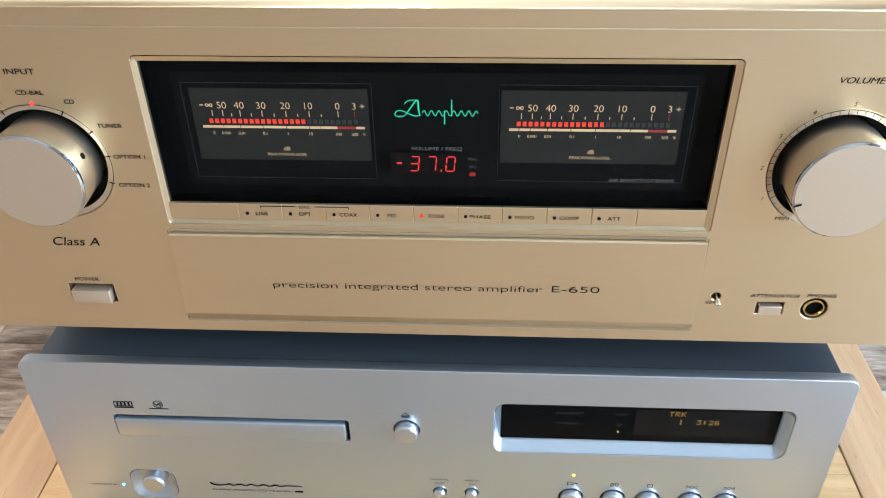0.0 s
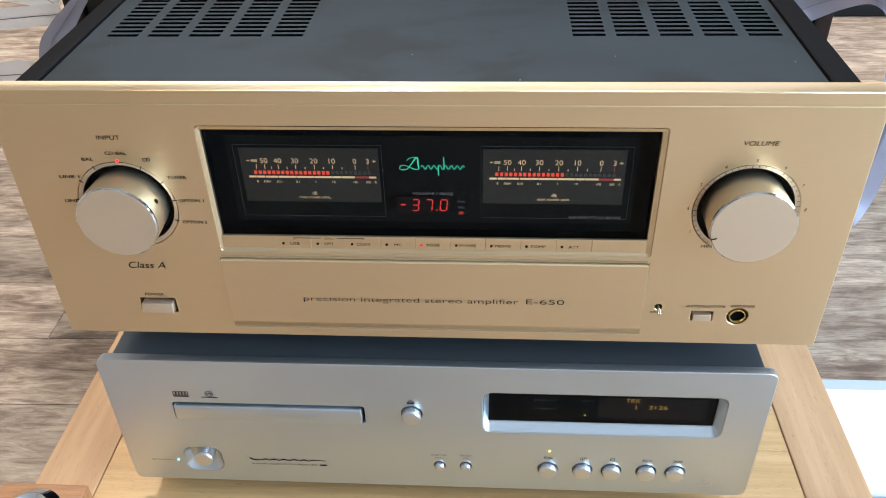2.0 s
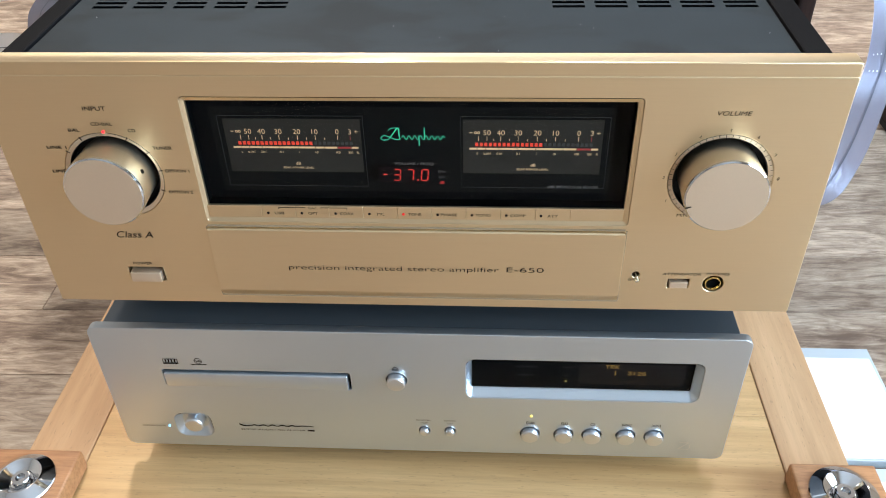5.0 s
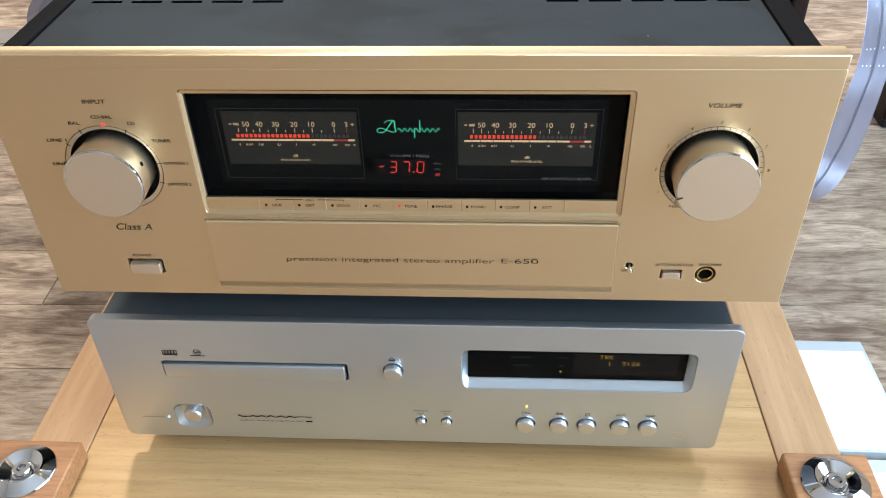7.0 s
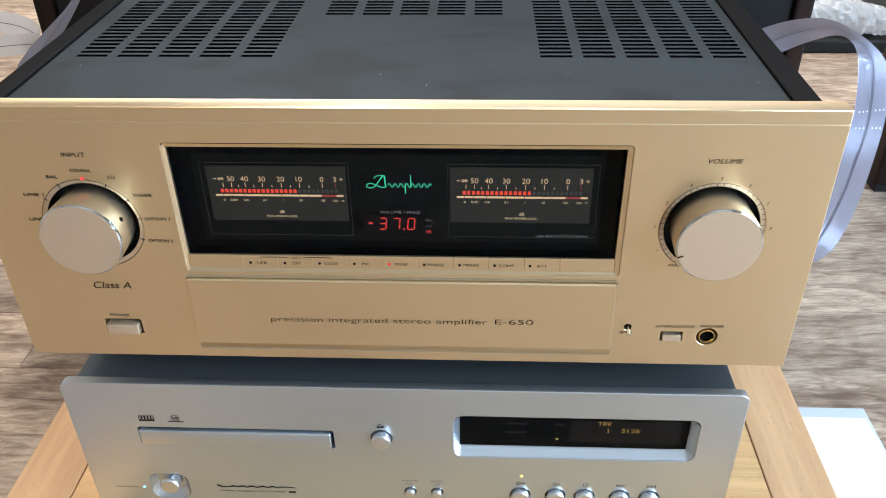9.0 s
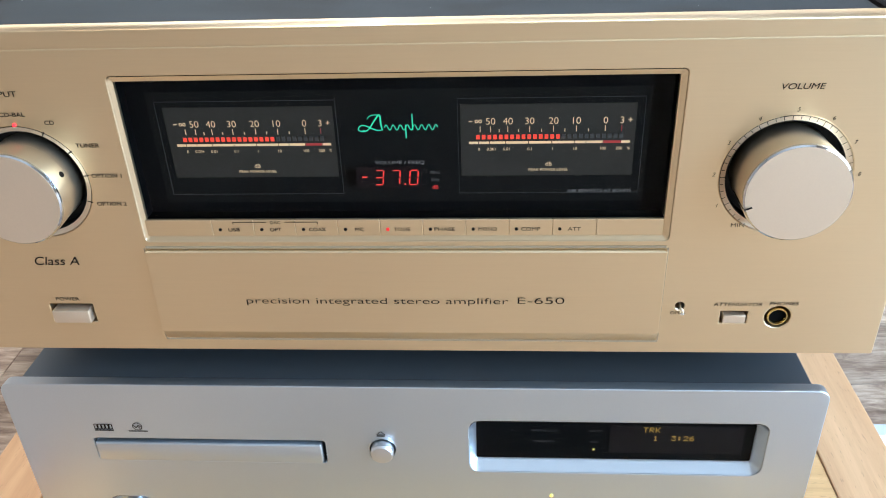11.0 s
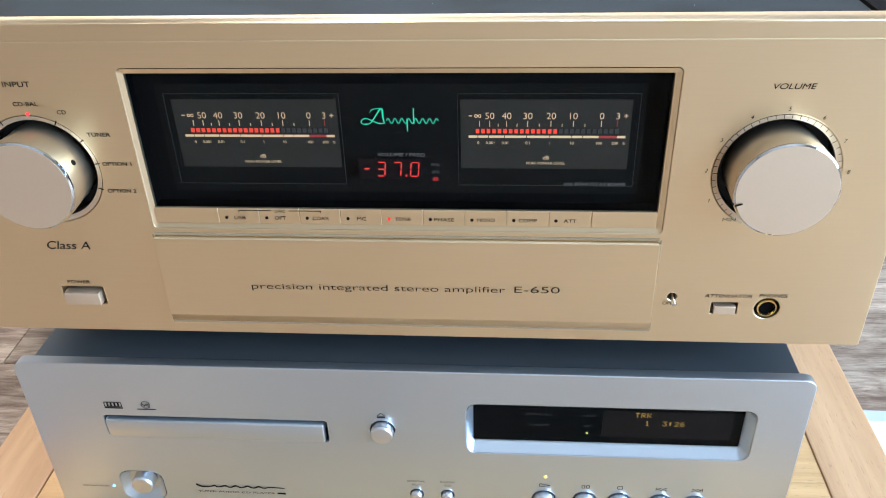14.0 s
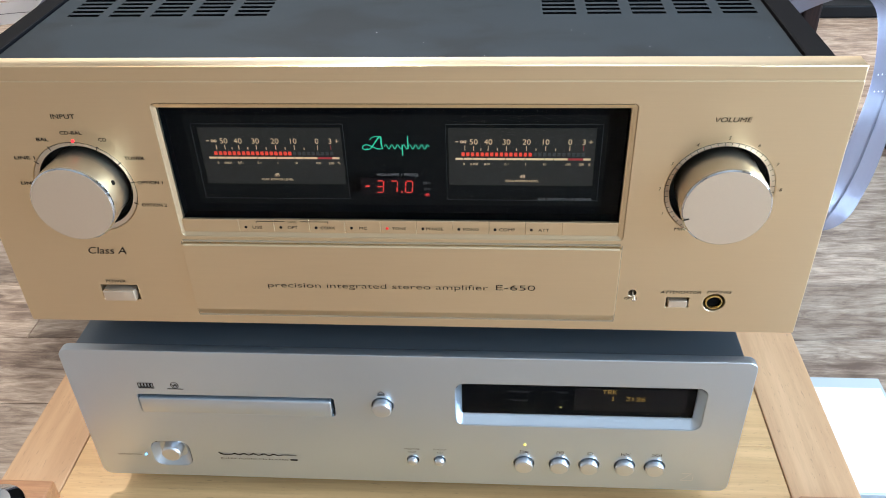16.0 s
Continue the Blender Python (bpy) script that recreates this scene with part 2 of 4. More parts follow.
def solo(name, bm, material, label, category, kind=""):
    me = bm if isinstance(bm, bpy.types.Mesh) else mesh_of(bm)
    me.name = name
    me.materials.append(material)
    return tagged(new(name, me), label, category, "", kind)


def box(x0, x1, y0, y1, z0, z1, bevel=0.0, seg=2, bm=None):
    bm = bm or bmesh.new()
    made = bmesh.ops.create_cube(bm, size=1, matrix=Matrix.LocRotScale(((x0 + x1) / 2, (y0 + y1) / 2, (z0 + z1) / 2), None, (x1 - x0, y1 - y0, z1 - z0)))
    if bevel:
        edges = list({e for v in made["verts"] for e in v.link_edges})
        bmesh.ops.bevel(bm, geom=edges, offset=bevel, segments=seg, affect="EDGES", profile=0.5)
    return bm


def lathe(profile, place, axis="y", seg=48, bm=None):
    """Turns (radius, depth) pairs round an axis through place. axis y: depth grows towards -y; z: depth grows up."""
    bm = bm or bmesh.new()
    rings = []
    for r, d in profile:
        ring = []
        for i in range(seg):
            a = 2 * math.pi * i / seg
            u, v = r * math.cos(a), r * math.sin(a)
            p = (u, -d, v) if axis == "y" else (u, v, d)
            ring.append(bm.verts.new(Vector(place) + Vector(p)))
        rings.append(ring)
    for a, b in zip(rings, rings[1:]):
        for i in range(seg):
            j = (i + 1) % seg
            bm.faces.new((a[i], a[j], b[j], b[i]))
    for ring in (rings[0], rings[-1]):
        bm.faces.new(ring)
    bmesh.ops.recalc_face_normals(bm, faces=bm.faces)
    return bm


def rounded(x0, x1, z0, z1, r, n=5):
    pts = []
    for cx, cz, a0 in ((x1 - r, z1 - r, 0), (x0 + r, z1 - r, 90), (x0 + r, z0 + r, 180), (x1 - r, z0 + r, 270)):
        for i in range(n + 1):
            a = radians(a0 + 90 * i / n)
            pts.append((cx + r * math.cos(a), cz + r * math.sin(a)))
    return pts


def circle(cx, cz, r, n=48):
    return [(cx + r * math.cos(2 * math.pi * i / n), cz + r * math.sin(2 * math.pi * i / n)) for i in range(n)]


def plate(outlines, y0, y1, bevel=0.0006, shift=O):
    """A plate standing in the xz plane between y0 (front) and y1, with its first outline cut by the others."""
    c = bpy.data.curves.new("plate", "CURVE")
    c.dimensions, c.fill_mode = "2D", "BOTH"
    c.extrude = (y1 - y0) / 2 - bevel
    c.bevel_depth, c.offset, c.bevel_resolution = bevel, -bevel, 2
    for pts in outlines:
        s = c.splines.new("POLY")
        s.points.add(len(pts) - 1)
        for p, (x, z) in zip(s.points, pts):
            p.co = (x, z, 0, 1)
        s.use_cyclic_u = True
    me = bpy.data.meshes.new_from_object(bpy.data.objects.new("plate", c))
    me.transform(Matrix.Translation((0, (y0 + y1) / 2, shift)) @ Matrix.Rotation(radians(90), 4, "X"))
    me.materials.clear()
    for p in me.polygons:
        p.use_smooth = True
    me.set_sharp_from_angle(angle=radians(20))
    return me


def text(body, x, z, y, height, material, parent, width=None, shear=0.0, bold=0.0, name="lettering", shift=O):
    """Built-in lettering on a front that faces -y; x, z: the middle; height: of capitals."""
    c = bpy.data.curves.new("text", "FONT")
    c.body, c.align_x, c.shear, c.offset = body, "CENTER", shear, bold
    me = bpy.data.meshes.new_from_object(bpy.data.objects.new("text", c))
    xs = [v.co.x for v in me.vertices]
    k = height / 0.70
    kx = width / (max(xs) - min(xs)) if width else k
    mid = (max(xs) + min(xs)) / 2
    me.transform(Matrix.Translation((x, y, z + shift)) @ Matrix.Rotation(radians(90), 4, "X") @ Matrix.Diagonal((kx, k, 1, 1)) @ Matrix.Translation((-mid, -0.35, 0)))
    me.materials.clear()
    return part(name, me, material, parent)


def bar(x0, x1, z0, z1, y, material, parent, name="mark", depth=0.0003, shift=O):
    return part(name, box(x0, x1, y, y + depth, z0 + shift, z1 + shift), material, parent)


def stroke(points, widths, y, material, parent, name="emblem", shift=O):
    """A brushed line on a front: a smooth strip through points with a width at each."""
    bm = bmesh.new()
    pts = [Vector((p[0], 0, p[1])) for p in points]
    dense, w = [], []
    for i in range(len(pts) - 1):
        p0, p1, p2, p3 = pts[max(i - 1, 0)], pts[i], pts[i + 1], pts[min(i + 2, len(pts) - 1)]
        for k in range(6):
            t = k / 6
            dense.append(0.5 * (2 * p1 + (p2 - p0) * t + (2 * p0 - 5 * p1 + 4 * p2 - p3) * t * t + (3 * p1 - p0 - 3 * p2 + p3) * t ** 3))
            w.append(widths[i] * (1 - t) + widths[i + 1] * t)
    dense.append(pts[-1])
    w.append(widths[-1])
    last = None
    for i, p in enumerate(dense):
        d = (dense[min(i + 1, len(dense) - 1)] - dense[max(i - 1, 0)]).normalized()
        n = Vector((-d.z, 0, d.x)) * w[i] / 2
        row = [bm.verts.new(p + s * n + Vector((0, y, shift))) for s in (-1, 1)]
        if last:
            bm.faces.new((last[0], row[0], row[1], last[1]))
        last = row
    bmesh.ops.recalc_face_normals(bm, faces=bm.faces)
    return part(name, bm, material, parent)


# ---- room ----
X0, X1, Y0, Y1, TOP = ROOM


def wall(name, bm):
    return solo(name, bm, WALL, "plain painted room wall", "wall", "structure")


T = 0.12
wall("wall_west", box(X0 - T, X0, Y0 - T, Y1 + T, 0, TOP))
wall("wall_south", box(X0, X1, Y0 - T, Y0, 0, TOP))
bm = box(X1, X1 + T, Y0 - T, -1.70, 0, TOP)
box(X1, X1 + T, 0.20, Y1 + T, 0, TOP, bm=bm)
box(X1, X1 + T, -1.70, 0.20, 0, 0.35, bm=bm)
box(X1, X1 + T, -1.70, 0.20, 1.55, TOP, bm=bm)
wall("wall_east", bm)
bm = box(X0, -1.4, Y1, Y1 + T, 0, TOP)
box(1.5, X1, Y1, Y1 + T, 0, TOP, bm=bm)
box(-1.4, 1.5, Y1, Y1 + T, 0, 0.90, bm=bm)
box(-1.4, 1.5, Y1, Y1 + T, 2.10, TOP, bm=bm)
wall("wall_north", bm)
solo("ceiling", box(X0 - T, X1 + T, Y0 - T, Y1 + T, TOP, TOP + 0.1), CEIL, "plain white painted ceiling", "ceiling", "structure")


def window(name, box_in, axis):
    """Frame and pane set into an opening of the wall."""
    x0, x1, y0, y1, z0, z1 = box_in
    root = thing(name, ((x0 + x1) / 2, (y0 + y1) / 2, z0), "white framed window letting daylight in", "window", "", "structure")
    f = 0.05
    part("sill", box(x0, x1, y0, y1, z0, z0 + f), CEIL, root)
    part("head", box(x0, x1, y0, y1, z1 - f, z1), CEIL, root)
    for k in (0, 1):
        if axis == "x":
            ya = y0 if k == 0 else y1 - f
            part("jamb", box(x0, x1, ya, ya + f, z0 + f, z1 - f), CEIL, root)
        else:
            xa = x0 if k == 0 else x1 - f
            part("jamb", box(xa, xa + f, y0, y1, z0 + f, z1 - f), CEIL, root)


window("window_1", (X1 + 0.05, X1 + 0.11, -1.70, 0.20, 0.35, 1.55), "x")
window("window_2", (-1.4, 1.5, Y1 + 0.05, Y1 + 0.11, 0.90, 2.10), "y")
floor = solo("floor", box(X0, X1, Y0, Y1, -0.06, -0.004), PLANK, "grey-brown wood-look plank floor", "floor", "structure")


# ---- rack ----
rack = thing("hifi_rack", (0.008, 0.2, 0), "low beech and pine hi-fi rack on the plank floor", "rack")
for k, (y0, y1) in enumerate(((-0.085, 0.052), (0.052, 0.19), (0.19, 0.33), (0.33, 0.47))):
    part("shelf_board", box(-0.259, 0.2675, y0 + 0.0001, y1 - 0.0001, SHELF - 0.028, SHELF, 0.0005, 1), PINE, rack)
part("side_rail", box(-0.3085, -0.2593, -0.09, 0.475, SHELF - 0.032, SHELF + 0.001, 0.0015), BEECH, rack)
part("side_rail", box(0.2678, 0.3165, -0.09, 0.475, SHELF - 0.032, SHELF + 0.001, 0.0015), BEECH, rack)


def corner(x0, x1, y0, y1):
    blk = part("corner_block", box(x0, x1, y0, y1, SHELF + 0.001, SHELF + 0.019, 0.0018, 2), BLOCKWOOD, rack, "reddish varnished wooden corner block")
    cx, cy = (x0 + x1) / 2, (y0 + y1) / 2
    z = SHELF + 0.019
    prof = [(0.0235, 0.0), (0.0235, 0.0010), (0.0230, 0.0018), (0.0160, 0.0066), (0.0152, 0.0070), (0.0142, 0.0066), (0.0088, 0.0026), (0.0080, 0.0022), (0.0076, 0.0014)]
    part("spike_cup", lathe(prof, (cx, cy, z), "z", 56), CHROME, blk, "polished chrome cup washer")
    screw = [(0.0066, 0.0016), (0.0066, 0.0040), (0.0060, 0.0048), (0.0034, 0.0048), (0.0032, 0.0022)]
    part("socket_screw", lathe(screw, (cx, cy, z), "z", 24), CHROME, blk, "steel hexagon socket screw")
    part("leg", box(x0 + 0.006, x1 - 0.006, y0 + 0.004, y1 - 0.006, 0, SHELF - 0.032, 0.002), BLOCKWOOD, rack)


corner(-0.3205, -0.2555, -0.0715, -0.0135)
corner(0.2648, 0.3250, -0.0600, -0.0070)
corner(-0.3180, -0.2545, 0.4150, 0.4750)
corner(0.2655, 0.3235, 0.4150, 0.4750)


# ---- disc player ----
player = thing("disc_player", (0, 0.19, SHELF), "silver aluminium disc player on the rack's pine board", "disc player")
PY = -0.004
holes = [rounded(-0.2226, 0.2176, -0.1412, -0.0212, 0.0062), rounded(-0.1790, -0.0474, -0.0764, -0.0600, 0.002), rounded(0.0325, 0.1908, -0.0812, -0.0440, 0.006),
         rounded(-0.1815, -0.1545, -0.1300, -0.1060, 0.007), circle(-0.0155, -0.0655, 0.0071, 32)]
ROW = (0.078, 0.102, 0.122, 0.146, 0.166)
holes += [circle(x, -0.1180, 0.0069, 32) for x in ROW] + [circle(x, -0.1175, 0.0040, 24) for x in (0.002, 0.0205)]
front = part("front_panel", plate(holes, PY, PY + 0.0066, 0.0007), SILVER, player)
part("case", box(-0.2137, 0.2103, PY + 0.0105, 0.385, 0.134, O - 0.0262, 0.002), STEEL_TOP, player, "grey painted steel case")
part("case_lid", box(-0.2142, 0.2108, PY + 0.0068, 0.3855, O - 0.0260, O - 0.0235, 0.0008), STEEL_TOP, player, "grey painted steel lid")
part("backing", box(-0.205, 0.205, PY + 0.0090, PY + 0.0101, 0.138, 0.249), BLACK, player)
for x in (-0.17, 0.17):
    for y in (0.055, 0.33):
        part("foot", lathe([(0.019, 0.0), (0.021, 0.002), (0.021, 0.012), (0.019, 0.0172)], (x, y, SHELF), "z", 32), BLACK, player)
part("disc_tray", box(-0.1784, -0.0492, PY - 0.0014, PY + 0.008, O - 0.0761, O - 0.0622, 0.0016, 3), SILVER, player, "closed silver disc tray")


def ring_loop(outer, inner, y0, y1):
    bm = bmesh.new()
    a = [bm.verts.new((x, y0, z + O)) for x, z in outer]
    b = [bm.verts.new((x, y1, z + O)) for x, z in inner]
    for i in range(len(a)):
        j = (i + 1) % len(a)
        bm.faces.new((a[i], a[j], b[j], b[i]))
    bmesh.ops.recalc_face_normals(bm, faces=bm.faces)
    return bm


def dish(outer, inner, y0, y1):
    bm = ring_loop(outer, inner, y0, y1)
    bm.verts.ensure_lookup_table()
    bm.faces.new([bm.verts[len(outer) + i] for i in range(len(inner))])
    bmesh.ops.recalc_face_normals(bm, faces=bm.faces)
    return bm


part("display_surround", ring_loop(rounded(0.0327, 0.1906, -0.0810, -0.0442, 0.006), rounded(0.0362, 0.1863, -0.0766, -0.0470, 0.0010), PY + 0.0004, PY + 0.0066), SILVER, front, "bevelled aluminium surround")
screen = part("display", box(0.0350, 0.1872, PY + 0.0072, PY + 0.0080, O - 0.0780, O - 0.0455), GLASSBLACK, player, "dark display with yellow characters")
DY = PY + 0.0068
part("character_window", box(0.1092, 0.1810, DY + 0.0001, DY + 0.0003, O - 0.0722, O - 0.0524), VFD, screen)
DOTS = {"T": "1f 04 04 04 04 04 04", "R": "1e 11 11 1e 14 12 11", "K": "11 12 14 18 14 12 11", "1": "04 0c 04 04 04 04 0e", "2": "0e 11 01 02 04 08 1f", "3": "1f 02 04 02 01 11 0e", "6": "06 08 10 1e 11 11 0e", ":": "00 0c 0c 00 0c 0c 00"}


def dotted(body, x, z, d=0.00050):
    """Characters of five by seven lit dots; x: the middle of the first one."""
    for n, ch in enumerate(body):
        bm = bmesh.new()
        for r, bits in enumerate(DOTS[ch].split()):
            for c in range(5):
                if int(bits, 16) >> (4 - c) & 1:
                    px, pz = x + n * 0.00325 + (c - 2) * d, z + (3 - r) * d
                    box(px - 0.42 * d, px + 0.42 * d, DY - 0.0002, DY, O + pz - 0.42 * d, O + pz + 0.42 * d, bm=bm)
        part("character", bm, YELLOW, screen)


dotted("TRK", 0.1281, -0.0549)
dotted("1", 0.1339, -0.0609)
dotted("3:26", 0.1436, -0.0609)
for body, x, z, w in (("R", 0.0560, -0.0563, 0.0012), ("DIGITAL OUT", 0.0735, -0.0563, 0.015), ("SACD", 0.1015, -0.0563, 0.0068), ("STAND BY", 0.0735, -0.0643, 0.012), ("CD", 0.1008, -0.0643, 0.0036)):
    text(body, x, z, DY, 0.0014, DIMDARK, screen, w)
part("indicator", lathe([(0.0006, 0), (0.0006, 0.0003)], (0.1008, DY, O - 0.0697), "y", 12), LED_YELLOW, screen)
part("tinted_window", box(0.0352, 0.1870, PY + 0.0060, PY + 0.0063, O - 0.0775, O - 0.0462), PANE, screen)


def push_button(x, z, r, out, segs=40):
    prof = [(r, -0.004), (r, out - 0.0012), (r - 0.0003, out - 0.0006), (r - 0.0009, out), (r * 0.5, out + 0.0003), (0.0003, out + 0.0004)]
    return part("push_button", lathe(prof, (x, PY, z + O), "y", segs), SILVER_BRIGHT, player, "small round bright metal button")


push_button(-0.0155, -0.0655, 0.0064, 0.0050)
for x in ROW:
    push_button(x, -0.1182, 0.0063, 0.0038)
for x in (0.002, 0.0205):
    push_button(x, -0.1175, 0.0034, 0.0030, 24)
part("power_recess", dish(rounded(-0.1813, -0.1547, -0.1298, -0.1062, 0.007), rounded(-0.1775, -0.1585, -0.1255, -0.1090, 0.006), PY + 0.0003, PY + 0.0045), SILVER, front)
push_button(-0.1670, -0.1155, 0.0068, 0.0035)
part("indicator", lathe([(0.0009, 0), (0.0009, 0.0005), (0.0003, 0.0008)], (-0.1870, PY, O - 0.1195), "y", 12), LED_BLUE, player, "blue power light")
part("indicator", lathe([(0.0010, 0), (0.0010, 0.0005), (0.0003, 0.0008)], (0.0782, PY, O - 0.0990), "y", 12), LED_YELLOW, player, "yellow play light")

IY = PY - 0.0002
text("OPERATION", -0.1985, -0.1197, IY, 0.0013, INK_GREY, front, 0.0165)
stroke([(-0.1340, -0.1150), (-0.1325, -0.1163), (-0.1300, -0.1172), (-0.1255, -0.1170), (-0.1225, -0.1160), (-0.1205, -0.1172), (-0.1160, -0.1160), (-0.1130, -0.1173), (-0.1095, -0.1158), (-0.1060, -0.1172), (-0.1020, -0.1158), (-0.0985, -0.1172), (-0.0950, -0.1158), (-0.0920, -0.1171), (-0.0880, -0.1162), (-0.0790, -0.1166)],
       [0.0010, 0.0014, 0.0012, 0.0008, 0.0013, 0.0008, 0.0013, 0.0008, 0.0013, 0.0008, 0.0013, 0.0008, 0.0013, 0.0008, 0.0008, 0.0005], IY, INK, front)
text("SUPER AUDIO CD PLAYER", -0.1095, -0.1212, IY, 0.0014, INK, front, 0.0480)
bar(-0.0840, -0.0790, -0.1219, -0.1206, IY, INK, front)
text("DIGITAL", 0.0020, -0.1062, IY, 0.0014, INK_GREY, front, 0.0108)
text("OUT", 0.0020, -0.1092, IY, 0.0014, INK_GREY, front, 0.0056)
text("SACD/", 0.0207, -0.1062, IY, 0.0014, INK_GREY, front, 0.0088)
text("CD", 0.0207, -0.1092, IY, 0.0014, INK_GREY, front, 0.0038)


def outline_mark(pts, w=0.00035):
    pts = pts + [pts[0]]
    for a, b in zip(pts, pts[1:]):
        stroke([a, b], [w, w], IY, INK, front, "symbol")


ZM = -0.1062
outline_mark([(0.0752, ZM - 0.0014), (0.0752, ZM + 0.0014), (0.0812, ZM)])
for dx in (-0.0013, 0.0013):
    outline_mark([(0.1020 + dx - 0.0008, ZM - 0.0012), (0.1020 + dx + 0.0008, ZM - 0.0012), (0.1020 + dx + 0.0008, ZM + 0.0012), (0.1020 + dx - 0.0008, ZM + 0.0012)])
outline_mark([(0.1206, ZM - 0.0012), (0.1234, ZM - 0.0012), (0.1234, ZM + 0.0012), (0.1206, ZM + 0.0012)])
for x, s in ((0.146, -1), (0.166, 1)):
    bar(x + s * 0.0032 - 0.0002, x + s * 0.0032 + 0.0002, ZM - 0.0012, ZM + 0.0012, IY, INK, front, "symbol")
    for dx in (-0.0016, 0.0012):
        stroke([(x + s * (dx - 0.0014), ZM + 0.0012), (x + s * (dx + 0.0014), ZM), ], [0.00035] * 2, IY, INK, front, "symbol")
        stroke([(x + s * (dx - 0.0014), ZM - 0.0012), (x + s * (dx + 0.0014), ZM), ], [0.00035] * 2, IY, INK, front, "symbol")
outline_mark([(-0.0181, -0.0545), (-0.0135, -0.0545), (-0.0158, -0.0522)])
bar(-0.0181, -0.0135, -0.0558, -0.0552, IY, INK, front, "symbol")
for k in range(5):
    outline_mark([(-0.1760 + k * 0.0021, -0.0528), (-0.1744 + k * 0.0021, -0.0528), (-0.1744 + k * 0.0021, -0.0494), (-0.1760 + k * 0.0021, -0.0494)], 0.0005)
bar(-0.1762, -0.1656, -0.0542, -0.0535, IY, INK, front, "symbol")
outline_mark(circle(-0.1515, -0.0508, 0.0026, 16), 0.0004)
stroke([(-0.1537, -0.0500), (-0.1520, -0.0512), (-0.1508, -0.0500), (-0.1494, -0.0512)], [0.0005] * 4, IY, INK, front, "symbol")
stroke([(-0.1527, -0.0520), (-0.1512, -0.0508), (-0.1500, -0.0522)], [0.0005] * 3, IY, INK, front, "symbol")
bar(-0.1570, -0.1462, -0.0545, -0.0540, IY, INK, front, "symbol")
for a, b in (((0.1850, -0.1235), (0.1915, -0.1235)), ((0.1912, -0.1238), (0.1852, -0.1302)), ((0.1846, -0.1306), (0.1926, -0.1306))):
    stroke([a, b], [0.0006, 0.0006], IY, SILVER_BRIGHT, front, "engraved_emblem")
stroke([(0.1928, -0.1250), (0.1928, -0.1306)], [0.0004] * 2, IY, SILVER_BRIGHT, front, "engraved_emblem")


# ---- amplifier ----
amp = thing("amplifier", (0, 0.2, O - 0.0235), "champagne gold amplifier with two lit meters standing on the disc player", "amplifier")
KNOBS = ((-0.1707, 0.0968), (0.1747, 0.0981))
PB = (-0.1810, -0.1585, 0.0175, 0.0285)
panel_holes = [rounded(-0.2325, 0.2336, 0.0, 0.1605, 0.0012), rounded(-0.1220, 0.1272, 0.0655, 0.1479, 0.0020)]
panel_holes += [circle(x, z, 0.0285, 64) for x, z in KNOBS]
panel_holes += [rounded(*PB, 0.0005), rounded(0.1565, 0.1695, 0.0185, 0.0255, 0.0004), circle(0.1840, 0.0222, 0.0062, 32), circle(0.1365, 0.0285, 0.0022, 20)]
panel = part("front_panel", plate(panel_holes, 0.0, 0.012, 0.0007), GOLD, amp)
part("top_lip", box(-0.2325, 0.2336, 0.0006, 0.0125, O + 0.1592, O + 0.1682, 0.0007, 2), GOLD, amp, "bright champagne edge")
part("backing", box(-0.215, 0.215, 0.0105, 0.0118, O + 0.004, O + 0.158), BLACK, amp)
part("case", box(-0.2185, 0.2185, 0.0125, 0.395, O + 0.002, O + 0.120, 0.001), SIDE, amp)
part("inner_chassis", box(-0.2060, 0.2060, 0.0125, 0.395, O + 0.1205, O + 0.128), VOID, amp)
for s in (-1, 1):
    part("side_panel", box(-0.2212 if s < 0 else 0.2085, -0.2085 if s < 0 else 0.2230, 0.0127, 0.398, O + 0.004, O + 0.1672, 0.0012), SIDE, amp, "black metal side panel")
part("rear_panel", box(-0.208, 0.208, 0.3955, 0.398, O + 0.002, O + 0.164), SIDE, amp)
for x in (-0.165, 0.165):
    for y in (0.06, 0.34):
        part("foot", lathe([(0.026, 0.0), (0.028, 0.003), (0.026, 0.018), (0.020, 0.0255)], (x, y, O - 0.0235), "z", 32), BLACK, amp)

# slotted cover: strips and bridges leave the slots open
ROW0, PITCH, SLOT = 0.0800, 0.0066, 0.0036
COLS = [(x0 + k * 0.0251, x0 + k * 0.0251 + 0.0190) for x0 in (-0.1965, -0.0580, 0.0822) for k in range(5)]
xs = [-0.2080] + [v for c in COLS for v in c] + [0.2080]
ys = [0.0128] + [ROW0 + k * PITCH + d for k in range(46) for d in (0, SLOT)] + [0.3950]
vv, ff = [], []
for layer in (O + 0.1655, O + 0.1637):
    vv += [(x, y, layer) for y in ys for x in xs]
W, N = len(xs), len(xs) * len(ys)


def is_slot(i, j):
    if i < 0 or j < 0 or i >= W - 1 or j >= len(ys) - 1 or i % 2 == 0 or j % 2 == 0:
        return False
    middle = 5 <= i // 2 < 10
    return j >= (25 if middle else 0)


for j in range(len(ys) - 1):
    for i in range(W - 1):
        a, b, c, d = j * W + i, j * W + i + 1, (j + 1) * W + i + 1, (j + 1) * W + i
        if is_slot(i, j):
            ff += [(a, b, b + N, a + N), (b, c, c + N, b + N), (c, d, d + N, c + N), (d, a, a + N, d + N)]
        else:
            ff.append((a, b, c, d))
me = bpy.data.meshes.new("cover")
me.from_pydata(vv, [], ff)
me.update()
me.materials.append(COVER)
me.materials.append(VOID)
